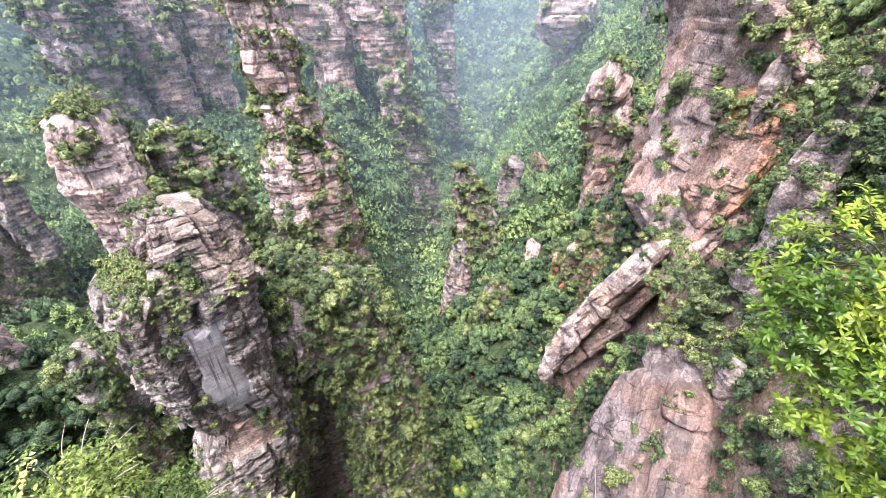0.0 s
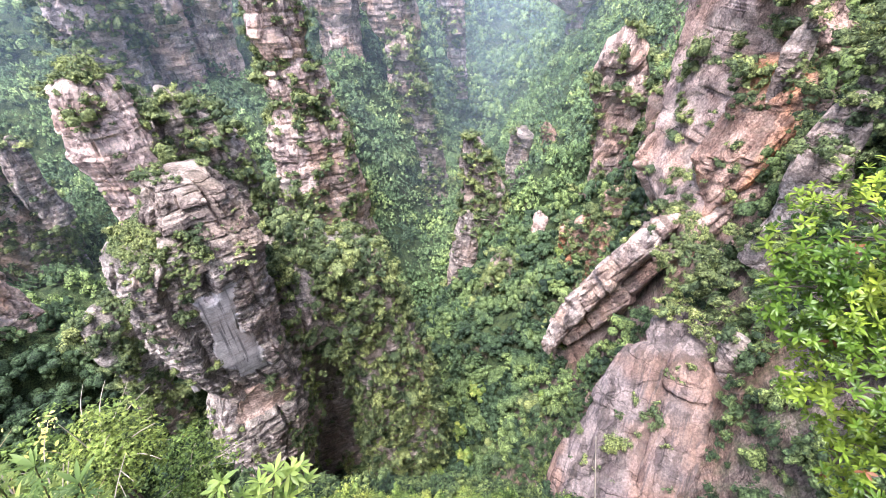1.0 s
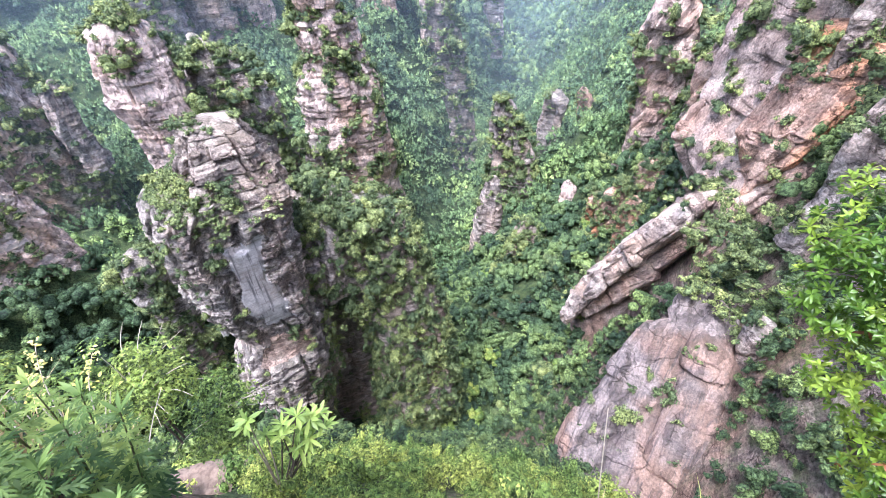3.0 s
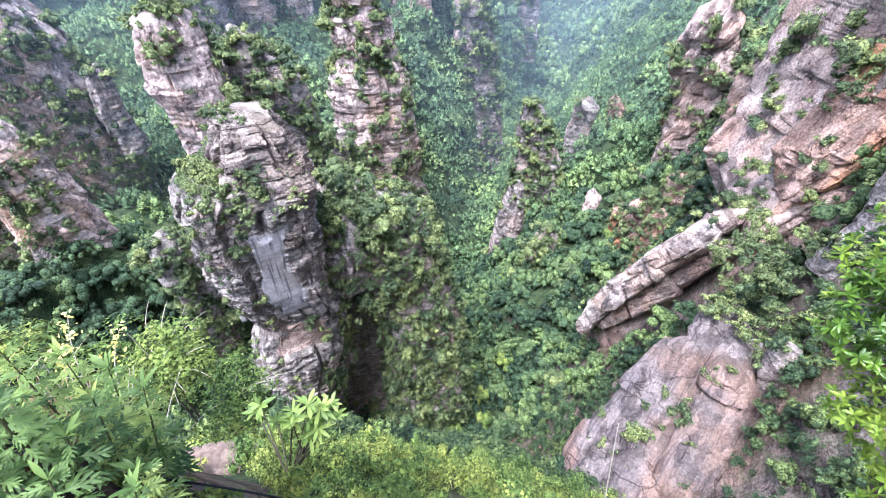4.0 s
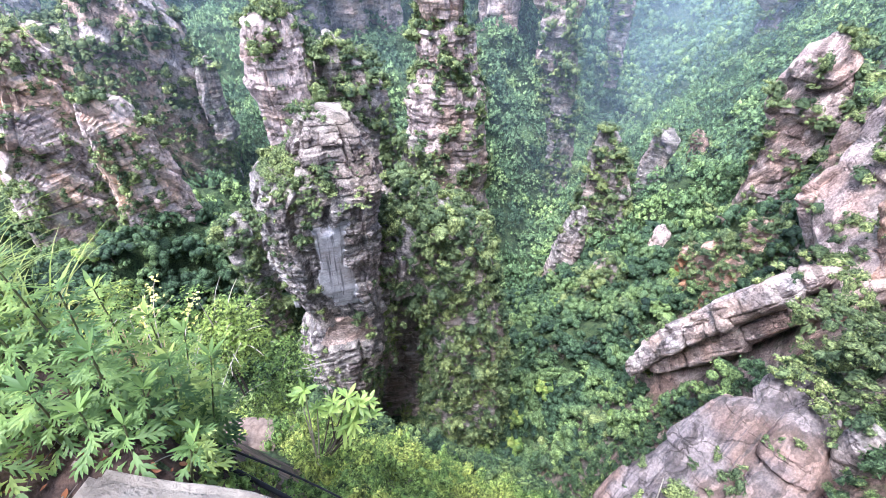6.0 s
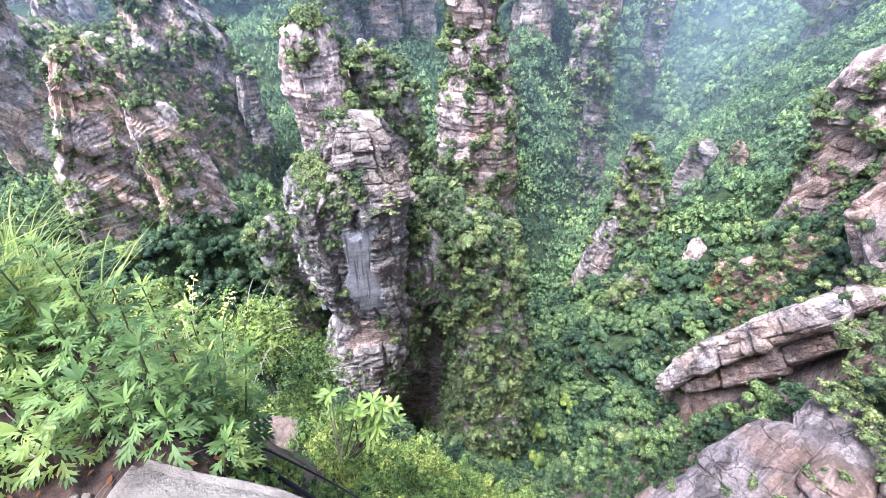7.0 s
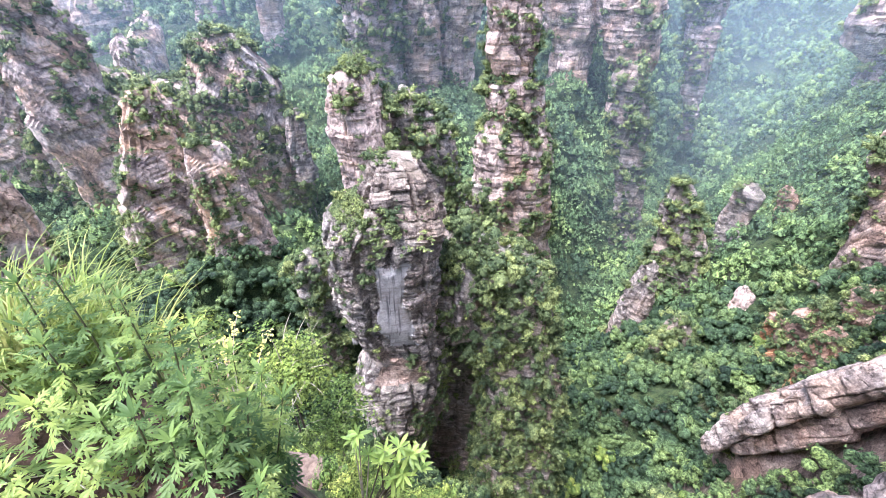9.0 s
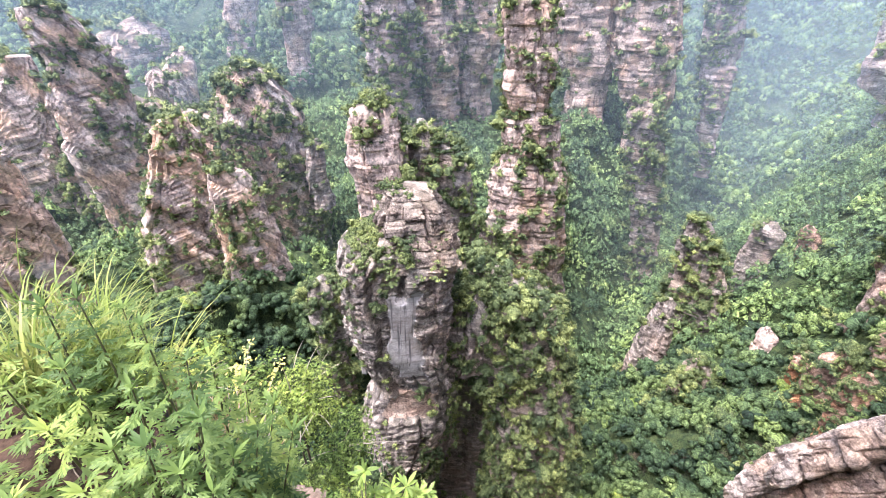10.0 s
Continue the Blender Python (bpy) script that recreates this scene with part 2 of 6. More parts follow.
    "spireb": [(-72.4, 29.2, 115.4, 1.3, 1.2, -14), (-76.1, 29.6, 115.2, 2.8, 2.5, -14), (-83.4, 30.4, 115.0, 3.7, 3.4, -15), (-95.4, 30.4, 115.0, 4.3, 3.9, -15)],
    "spirec": [(-62.4, 28.4, 162.5, 4.3, 3.5, -10), (-75.8, 27.9, 162.6, 4.3, 3.4, -10), (-86.7, 27.7, 162.6, 4.2, 3.4, -10), (-101.8, 29.9, 162.2, 4.9, 3.9, -10), (-121.8, 29.9, 162.2, 5.6, 4.5, -10)],
    "spired": [(-82.1, 16.7, 106.7, 1.7, 1.4, -9), (-92.7, 19.4, 106.0, 6.6, 5.3, -10), (-106.0, 19.6, 105.8, 9.7, 7.7, -10), (-126.1, 18.3, 105.4, 14.6, 11.7, -10), (-136.1, 18.3, 105.4, 16.8, 13.5, -10)],
    "farright": [(7.6, 73.1, 290.5, 15.6, 9.4, -14), (-8.7, 73.5, 290.4, 17.1, 10.3, -14), (-26.4, 74.1, 290.2, 17.0, 10.2, -14), (-35.2, 72.8, 290.8, 12.2, 7.3, -14), (-43.0, 75.6, 290.3, 3.3, 2.0, -15), (-53.0, 75.6, 290.3, 3.8, 2.3, -15)],
    "farrightb": [(2.1, 92.7, 210.4, 5.9, 4.2, -24), (-16.5, 92.4, 210.6, 4.1, 2.9, -24), (-27.9, 90.8, 211.3, 3.8, 2.7, -23), (-36.7, 90.4, 211.4, 3.9, 2.7, -23), (-46.7, 90.4, 211.4, 4.5, 3.1, -23)],
    "pale": [(-18.9, 44.2, 116.9, 3.2, 1.9, -21), (-25.4, 44.7, 116.6, 5.1, 3.1, -21), (-32.4, 45.6, 116.2, 6.3, 3.8, -21), (-41.1, 46.4, 115.9, 6.3, 3.8, -22), (-52.4, 47.8, 115.4, 5.4, 3.3, -23), (-67.4, 47.8, 115.4, 6.2, 3.8, -23)],
    "paleb": [(-23.5, 48.1, 93.3, 2.5, 1.5, -27), (-28.5, 48.3, 93.2, 4.1, 2.5, -27), (-36.7, 49.2, 92.6, 4.0, 2.4, -28), (-44.9, 49.2, 92.7, 3.7, 2.2, -28), (-59.9, 49.2, 92.7, 4.3, 2.5, -28)],
    "brow": [(5.9, 43.8, 75.9, 8.2, 4.9, -30), (0.4, 44.7, 75.4, 8.3, 5.0, -31), (-5.6, 45.4, 75.0, 7.5, 4.5, -31), (-10.8, 45.2, 75.3, 5.7, 3.4, -31), (-13.7, 45.1, 75.5, 4.0, 2.4, -31), (-14.8, 45.4, 75.4, 2.4, 1.4, -31)],
    "slab": [(-12.1, 39.7, 69.4, 3.7, 2.2, -30), (-14.3, 40.2, 69.1, 3.6, 2.2, -30), (-17.0, 40.4, 69.0, 3.3, 2.0, -30), (-20.0, 40.3, 69.0, 3.2, 1.9, -30), (-22.6, 39.9, 69.2, 3.5, 2.1, -30), (-26.2, 39.6, 69.3, 4.5, 2.7, -30), (-31.0, 39.5, 69.3, 6.2, 3.7, -30), (-34.3, 40.2, 68.9, 6.5, 3.9, -30), (-37.5, 41.6, 68.1, 5.7, 3.4, -31), (-40.7, 42.6, 67.6, 4.5, 2.7, -32), (-44.2, 43.9, 66.8, 2.5, 1.5, -33), (-46.6, 45.2, 66.0, 0.9, 0.5, -34), (-61.6, 45.2, 66.0, 1.0, 0.6, -34)],
    "rust": [(-9.9, 42.5, 55.3, 4.1, 1.6, -70), (-12.3, 42.0, 54.4, 4.1, 1.6, -74), (-15.5, 41.1, 53.7, 4.0, 1.6, -74), (-20.8, 39.2, 53.4, 4.0, 1.6, -72), (-25.2, 37.3, 53.3, 3.8, 1.5, -76), (-29.8, 37.0, 52.2, 2.4, 1.0, -91), (-37.8, 37.0, 52.2, 2.8, 1.1, -91)],
    "mwall": [(0.8, 37.9, 69.1, 10.7, 2.1, -87), (-6.5, 40.4, 65.7, 11.8, 2.4, -82), (-10.1, 42.0, 63.0, 13.2, 2.6, -77), (-14.6, 42.2, 61.2, 13.3, 2.7, -76), (-19.7, 41.3, 60.3, 12.6, 2.5, -78), (-25.1, 40.0, 59.6, 12.0, 2.4, -78), (-30.5, 37.2, 60.0, 10.5, 2.1, -84), (-34.2, 36.7, 59.4, 9.5, 1.9, -90), (-40.7, 38.7, 55.9, 6.3, 1.3, -108), (-50.7, 38.7, 55.9, 7.2, 1.5, -108)],
    "under": [(-40.2, 38.8, 60.7, 6.1, 1.8, -86), (-45.2, 38.1, 60.6, 6.3, 1.9, -87), (-52.6, 34.9, 61.4, 6.5, 2.0, -79), (-62.2, 31.0, 62.4, 6.9, 2.1, -71), (-72.4, 28.7, 62.3, 8.1, 2.4, -62), (-88.0, 30.2, 60.8, 6.1, 1.8, -68), (-100.0, 30.2, 60.8, 7.0, 2.1, -68)],
    "lowslab": [(-35.0, 28.4, 35.6, 1.4, 0.8, -38), (-36.3, 28.4, 34.8, 3.2, 1.3, -38), (-38.5, 27.3, 32.0, 4.6, 1.7, -39), (-41.8, 26.3, 29.3, 6.0, 2.2, -40), (-45.1, 25.2, 26.6, 7.4, 2.7, -41), (-48.8, 24.1, 24.1, 8.5, 3.0, -43), (-51.5, 22.7, 21.8, 9.2, 3.2, -44), (-55.6, 21.4, 19.2, 9.6, 3.3, -46), (-59.6, 20.5, 16.4, 9.6, 3.3, -48), (-71.6, 20.5, 16.4, 10.8, 3.8, -48)],
    "greya": [(-6.4, 39.7, 52.7, 1.0, 0.5, -37), (-10.1, 39.8, 52.6, 1.7, 0.9, -37), (-13.9, 40.2, 52.3, 1.5, 0.8, -38), (-21.9, 40.2, 52.3, 1.7, 0.9, -38)],
    "greyb": [(-10.4, 37.2, 39.1, 1.0, 0.5, -44), (-12.3, 37.2, 39.1, 1.5, 0.7, -44), (-15.2, 37.2, 39.1, 2.0, 1.0, -44), (-18.2, 37.5, 38.8, 2.5, 1.3, -44), (-22.5, 37.9, 38.4, 2.8, 1.4, -45), (-30.5, 37.9, 38.4, 3.2, 1.6, -45)],
    "greyc": [(-6.2, 39.9, 42.1, 1.3, 0.7, -43), (-8.2, 40.0, 41.9, 1.6, 0.8, -44), (-10.6, 40.1, 41.9, 1.2, 0.6, -44), (-18.6, 40.1, 41.9, 1.4, 0.7, -44)],
    "greyd": [(-32.0, 30.3, 29.0, 1.6, 0.8, -46), (-36.5, 31.0, 28.3, 1.7, 0.9, -48), (-42.8, 31.8, 27.5, 1.3, 0.7, -49), (-50.8, 31.8, 27.5, 1.5, 0.8, -49)],
    "ridge": [(-59.7, 7.3, 149.8, 2.0, 1.4, -3), (-69.5, 10.2, 149.5, 6.0, 4.2, -4), (-82.6, 13.0, 149.2, 8.2, 5.7, -5), (-97.4, 15.0, 148.8, 10.7, 7.5, -6), (-109.4, 15.0, 148.8, 12.3, 8.6, -6)],
    "outa": [(-51.3, 44.8, 127.4, 1.0, 0.6, -19), (-53.7, 46.7, 126.7, 2.5, 1.5, -20), (-58.7, 48.5, 126.0, 2.5, 1.5, -21), (-70.7, 48.5, 126.0, 2.9, 1.7, -21)],
    "outb": [(-50.3, 39.4, 91.3, 0.6, 0.3, -23), (-52.6, 40.9, 90.6, 2.1, 1.2, -24), (-57.3, 42.3, 90.0, 1.8, 1.1, -25), (-69.3, 42.3, 90.0, 2.1, 1.3, -25)],
    "outc": [(-64.2, 32.9, 98.6, 1.0, 0.6, -18), (-65.2, 35.0, 97.8, 3.4, 2.0, -20), (-69.1, 34.8, 97.9, 2.9, 1.7, -20), (-81.1, 34.8, 97.9, 3.3, 2.0, -20)],
    "outd": [(-53.1, 36.2, 80.8, 1.0, 0.6, -24), (-56.8, 36.4, 80.7, 2.5, 1.5, -24), (-61.6, 36.5, 80.6, 2.4, 1.4, -24), (-73.6, 36.5, 80.6, 2.8, 1.6, -24)],
    "oute": [(-60.6, 38.0, 161.9, 1.8, 1.1, -13), (-64.9, 39.4, 161.6, 2.5, 1.5, -14), (-68.1, 39.6, 161.5, 2.5, 1.5, -14), (-80.1, 39.6, 161.5, 2.9, 1.7, -14)],
    "outf": [(-52.9, 48.8, 121.2, 1.2, 0.7, -22), (-54.9, 49.7, 120.8, 2.1, 1.3, -22), (-57.5, 50.5, 120.5, 2.2, 1.3, -23), (-69.5, 50.5, 120.5, 2.5, 1.5, -23)],
    "midbit": [(-55.1, 35.7, 88.0, 3.3, 1.6, -22), (-62.9, 35.5, 88.0, 4.5, 2.2, -22), (-73.8, 34.7, 88.4, 3.3, 1.6, -21), (-81.8, 34.7, 88.4, 3.8, 1.8, -21)],
    "midbitb": [(-46.8, 39.6, 86.3, 2.6, 1.3, -25), (-52.8, 40.5, 85.8, 3.6, 1.8, -25), (-60.7, 40.1, 86.1, 3.2, 1.6, -25), (-68.7, 40.1, 86.1, 3.7, 1.8, -25)],
}


# ---- materials ----
def shader(name, rough=0.8):
    m = bpy.data.materials.new(name)
    m.use_nodes = True
    b = m.node_tree.nodes["Principled BSDF"]
    b.inputs["Roughness"].default_value = rough
    b.inputs["Specular IOR Level"].default_value = 0.25
    return m, m.node_tree.nodes, m.node_tree.links, b


def mixed(nodes, links, factor, a, b, mode="MIX"):
    n = nodes.new("ShaderNodeMix")
    n.data_type, n.blend_type = "RGBA", mode
    for socket, value in ((n.inputs[0], factor), (n.inputs[6], a), (n.inputs[7], b)):
        if isinstance(value, bpy.types.NodeSocket):
            links.new(value, socket)
        elif isinstance(value, (int, float)):
            socket.default_value = value
        else:
            socket.default_value = (*value, 1)
    return n.outputs[2]


def noised(nodes, links, where, scale, detail=5, rough=0.55):
    n = nodes.new("ShaderNodeTexNoise")
    n.inputs["Scale"].default_value, n.inputs["Detail"].default_value, n.inputs["Roughness"].default_value = scale, detail, rough
    links.new(where, n.inputs["Vector"])
    return n.outputs["Fac"]


def stretched(nodes, links, where, sx, sy, sz, ry=0, rx=0):
    if ry or rx:
        turned = nodes.new("ShaderNodeMapping")
        turned.inputs["Rotation"].default_value = (radians(rx), radians(ry), 0)
        links.new(where, turned.inputs["Vector"])
        where = turned.outputs["Vector"]
    n = nodes.new("ShaderNodeMapping")
    n.inputs["Scale"].default_value = (sx, sy, sz)
    links.new(where, n.inputs["Vector"])
    return n.outputs["Vector"]


def ramped(nodes, links, fac, low, high):
    n = nodes.new("ShaderNodeMapRange")
    n.interpolation_type = "SMOOTHSTEP"
    n.inputs["From Min"].default_value, n.inputs["From Max"].default_value = low, high
    links.new(fac, n.inputs["Value"])
    return n.outputs["Result"]


def rock_material(name, base, pale, dark, rust, tilt=0, moss=0.35, streaks=0.5, cover=None, cracked=True, fall=None, size=1.0, dip=0):
    """Bedded sandstone: soft bands along the beds, dark water streaks, rust and pale broken faces, some moss."""
    m, nodes, links, b = shader(name, 0.9)
    where = nodes.new("ShaderNodeNewGeometry").outputs["Position"]
    down = where
    if fall:
        # streaks and cracks run down the slab's own slope
        turned = nodes.new("ShaderNodeMapping")
        turned.inputs["Rotation"].default_value = Vector(fall).rotation_difference(Vector((0, 0, 1))).to_euler()
        links.new(where, turned.inputs["Vector"])
        down = turned.outputs["Vector"]
    big = noised(nodes, links, where, 0.09, 4)
    mid = noised(nodes, links, where, 0.45, 6, 0.65)
    fine = noised(nodes, links, where, 3.4 / size, 8, 0.75 if size < 2 else 0.62)
    beds = noised(nodes, links, stretched(nodes, links, down, 1.1, 1.1, 0.07) if fall else stretched(nodes, links, where, 0.12 / size, 0.12 / size, 1.3 / size, tilt, dip), 1.0, 6, 0.7)
    wash = 0.9 if cracked and not fall else 2.4
    runs = noised(nodes, links, stretched(nodes, links, down, wash, wash, 0.05), 1.0, 5, 0.6)
    colour = mixed(nodes, links, ramped(nodes, links, mid, 0.44, 0.58), base, pale)
    colour = mixed(nodes, links, ramped(nodes, links, big, 0.46, 0.62), colour, rust)
    beds_dark = mixed(nodes, links, ramped(nodes, links, beds, 0.55, 0.36), (1, 1, 1), (0.52, 0.48, 0.46))
    colour = mixed(nodes, links, 0.6, colour, beds_dark, "MULTIPLY")
    run_mask = nodes.new("ShaderNodeMath")
    run_mask.operation = "MULTIPLY"
    links.new(ramped(nodes, links, runs, 0.52, 0.66), run_mask.inputs[0])
    run_mask.inputs[1].default_value = streaks
    colour = mixed(nodes, links, run_mask.outputs[0], colour, dark)
    # each block between the joints has a tone of its own
    if cracked:
        blocky = nodes.new("ShaderNodeTexVoronoi")
        blocky.inputs["Scale"].default_value, blocky.inputs["Randomness"].default_value = 1.0, 0.9
        kink = nodes.new("ShaderNodeVectorMath")
        kink.operation = "MULTIPLY_ADD"
        jag = nodes.new("ShaderNodeTexNoise")
        jag.inputs["Scale"].default_value, jag.inputs["Detail"].default_value = 0.8, 5
        links.new(where, jag.inputs["Vector"])
        links.new(jag.outputs["Color"], kink.inputs[0])
        kink.inputs[1].default_value = (1.1, 1.1, 1.1)
        links.new(down, kink.inputs[2])
        links.new(stretched(nodes, links, kink.outputs[0], 1.3, 1.3, 0.3) if fall else stretched(nodes, links, kink.outputs[0], 0.38 / size, 0.38 / size, 1.25 / size, tilt, dip), blocky.inputs["Vector"])
        tone = nodes.new("ShaderNodeRGBToBW")
        links.new(blocky.outputs["Color"], tone.inputs[0])
        colour = mixed(nodes, links, 0.85, colour, mixed(nodes, links, ramped(nodes, links, tone.outputs[0], 0.25, 0.75), (0.62, 0.60, 0.60), (1.3, 1.28, 1.25)), "MULTIPLY")
    speck = mixed(nodes, links, ramped(nodes, links, fine, 0.35, 0.7), (0.42, 0.40, 0.39), (1.45, 1.42, 1.38))
    colour = mixed(nodes, links, 0.3 if not cracked else 0.6 if fall or size > 2 else 0.9, colour, speck, "MULTIPLY")
    # joints and bedding cracks
    bent = nodes.new("ShaderNodeVectorMath")
    bent.operation = "MULTIPLY_ADD"
    warp = nodes.new("ShaderNodeTexNoise")
    warp.inputs["Scale"].default_value, warp.inputs["Detail"].default_value = 0.5, 4
    links.new(where, warp.inputs["Vector"])
    links.new(warp.outputs["Color"], bent.inputs[0])
    bent.inputs[1].default_value = (2.4, 2.4, 2.4)
    links.new(down, bent.inputs[2])
    cracks = []
    for sx, sz, wide in () if not cracked else ((0.55, 0.10, 0.025), (1.15, 0.32, 0.03)) if fall else ((0.22, 0.55, 0.03), (0.55, 1.7, 0.035), (0.55, 0.10, 0.025), (1.15, 0.32, 0.03)):
        cell = nodes.new("ShaderNodeTexVoronoi")
        cell.feature = "DISTANCE_TO_EDGE"
        links.new(stretched(nodes, links, bent.outputs[0], sz, sz, sx * 0.35) if fall else stretched(nodes, links, bent.outputs[0], sx / size, sx / size, sz / size, tilt, dip), cell.inputs["Vector"])
        cell.inputs["Scale"].default_value = 1.0
        line = ramped(nodes, links, cell.outputs["Distance"], 0.0, wide)
        broken = mixed(nodes, links, ramped(nodes, links, mid if sx < 0.58 else big, 0.40, 0.56), line, (1, 1, 1))
        cracks.append(broken)
        colour = mixed(nodes, links, 0.85 if sx < 0.4 else 0.62, colour, mixed(nodes, links, broken, (0.25, 0.23, 0.22), (1, 1, 1)), "MULTIPLY")
    # moss where noise and gentle slopes allow it
    up = nodes.new("ShaderNodeSeparateXYZ")
    links.new(nodes.new("ShaderNodeNewGeometry").outputs["Normal"], up.inputs[0])
    gate = nodes.new("ShaderNodeMath")
    gate.operation = "MULTIPLY_ADD"
    links.new(up.outputs[2], gate.inputs[0])
    gate.inputs[1].default_value = 0.35
    links.new(mid, gate.inputs[2])
    green = nodes.new("ShaderNodeMath")
    green.operation = "MULTIPLY"
    links.new(ramped(nodes, links, gate.outputs[0], 0.56, 0.78), green.inputs[0])
    green.inputs[1].default_value = moss
    colour = mixed(nodes, links, green.outputs[0], colour, (0.075, 0.085, 0.035))
    if cover:
        # turf and leaf mould lie wherever the ground is not too steep
        turf = mixed(nodes, links, ramped(nodes, links, mid, 0.4, 0.6), cover[0], cover[1])
        turf = mixed(nodes, links, 1.0, turf, mixed(nodes, links, ramped(nodes, links, fine, 0.36, 0.64), (0.25, 0.28, 0.28), (2.6, 2.6, 2.2)), "MULTIPLY")
        lie = nodes.new("ShaderNodeMath")
        lie.operation = "MULTIPLY_ADD"
        links.new(mid, lie.inputs[0])
        lie.inputs[1].default_value = 0.35
        links.new(up.outputs[2], lie.inputs[2])
        colour = mixed(nodes, links, ramped(nodes, links, lie.outputs[0], 0.42, 0.62), colour, turf)
    links.new(colour, b.inputs["Base Color"])
    bump = nodes.new("ShaderNodeBump")
    bump.inputs["Strength"].default_value, bump.inputs["Distance"].default_value = 1.0 if size < 2 else 0.7, 0.4
    total = mixed(nodes, links, 0.3, mixed(nodes, links, 0.4, fine, noised(nodes, links, where, 9.0 / size ** 2, 5, 0.7)), beds)
    for c in cracks:
        total = mixed(nodes, links, 0.7, total, c, "MULTIPLY")
    links.new(total, bump.inputs["Height"])
    links.new(bump.outputs["Normal"], b.inputs["Normal"])
    return m


def leaf_material(name, shades, wide=0.12, glow=0.45, rough=0.5, small=0.0):
    """Leaves: tint by patches as large as a tree and by each single leaf, light shines through."""
    m, nodes, links, b = shader(name, rough)
    geo = nodes.new("ShaderNodeNewGeometry")
    soft_patch = noised(nodes, links, geo.outputs["Position"], wide, 2, 0.5)
    cell = nodes.new("ShaderNodeTexVoronoi")
    cell.inputs["Scale"].default_value = wide * 1.6
    links.new(geo.outputs["Position"], cell.inputs["Vector"])
    grey = nodes.new("ShaderNodeRGBToBW")
    links.new(cell.outputs["Color"], grey.inputs[0])
    both_tints = nodes.new("ShaderNodeMix")
    both_tints.inputs[0].default_value = 0.5
    links.new(soft_patch, both_tints.inputs[2])
    links.new(grey.outputs[0], both_tints.inputs[3])
    patch = both_tints.outputs[0]
    ramp = nodes.new("ShaderNodeValToRGB")
    ramp.color_ramp.elements[0].position, ramp.color_ramp.elements[0].color = 0.3, (*shades[0], 1)
    ramp.color_ramp.elements[1].position, ramp.color_ramp.elements[1].color = 0.7, (*shades[-1], 1)
    for i, s in enumerate(shades[1:-1]):
        ramp.color_ramp.elements.new(0.3 + 0.4 * (i + 1) / (len(shades) - 1)).color = (*s, 1)
    links.new(patch, ramp.inputs["Fac"])
    single = mixed(nodes, links, geo.outputs["Random Per Island"], (0.66, 0.70, 0.70), (1.3, 1.26, 1.15))
    colour = mixed(nodes, links, 1.0, ramp.outputs["Color"], single, "MULTIPLY")
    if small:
        # dark specks in the colour stand in for shaded gaps between leaves
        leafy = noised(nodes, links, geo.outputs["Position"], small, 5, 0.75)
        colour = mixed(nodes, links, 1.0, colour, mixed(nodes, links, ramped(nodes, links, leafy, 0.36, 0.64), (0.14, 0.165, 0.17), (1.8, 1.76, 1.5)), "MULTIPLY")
        bump = nodes.new("ShaderNodeBump")
        bump.inputs["Strength"].default_value, bump.inputs["Distance"].default_value = 1.0, 0.8 / small
        links.new(leafy, bump.inputs["Height"])
        links.new(bump.outputs["Normal"], b.inputs["Normal"])
    links.new(colour, b.inputs["Base Color"])
    through_leaf = nodes.new("ShaderNodeBsdfTranslucent")
    links.new(colour, through_leaf.inputs["Color"])
    both = nodes.new("ShaderNodeMixShader")
    both.inputs[0].default_value = glow
    links.new(b.outputs[0], both.inputs[1])
    links.new(through_leaf.outputs[0], both.inputs[2])
    links.new(both.outputs[0], nodes["Material Output"].inputs["Surface"])
    return m


def plain_material(name, low, high, scale=6.0, rough=0.8, bump=0.3, depth=0.01):
    m, nodes, links, b = shader(name, rough)
    where = nodes.new("ShaderNodeTexCoord").outputs["Object"]
    mid = noised(nodes, links, where, scale, 6, 0.65)
    fine = noised(nodes, links, where, scale * 7, 6, 0.7)
    colour = mixed(nodes, links, ramped(nodes, links, mid, 0.35, 0.65), low, high)
    colour = mixed(nodes, links, 0.6, colour, mixed(nodes, links, fine, (0.6, 0.6, 0.6), (1.3, 1.3, 1.3)), "MULTIPLY")
    links.new(colour, b.inputs["Base Color"])
    if bump:
        n = nodes.new("ShaderNodeBump")
        n.inputs["Strength"].default_value, n.inputs["Distance"].default_value = bump, depth
        links.new(fine, n.inputs["Height"])
        links.new(n.outputs["Normal"], b.inputs["Normal"])
    return m


GREY_ROCK = rock_material("grey_sandstone", (0.363, 0.325, 0.299), (0.616, 0.55, 0.501), (0.10, 0.094, 0.092), (0.495, 0.402, 0.341))
PINK_ROCK = rock_material("pink_sandstone", (0.508, 0.405, 0.356), (0.745, 0.605, 0.524), (0.16, 0.145, 0.145), (0.648, 0.464, 0.356), size=2.2)
RUST_ROCK = rock_material("rusty_sandstone", (0.546, 0.364, 0.273), (0.702, 0.507, 0.403), (0.15, 0.12, 0.11), (0.676, 0.338, 0.182), 68, 0.2, 0.3)
SLAB_ROCK = rock_material("dipping_sandstone", (0.468, 0.367, 0.321), (0.671, 0.547, 0.47), (0.124, 0.11, 0.107), (0.559, 0.394, 0.311), 68, 0.2, 0.25)
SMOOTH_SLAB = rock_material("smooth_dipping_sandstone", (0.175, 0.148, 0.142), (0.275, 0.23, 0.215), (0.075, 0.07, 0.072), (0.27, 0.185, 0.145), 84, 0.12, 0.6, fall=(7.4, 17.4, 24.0))
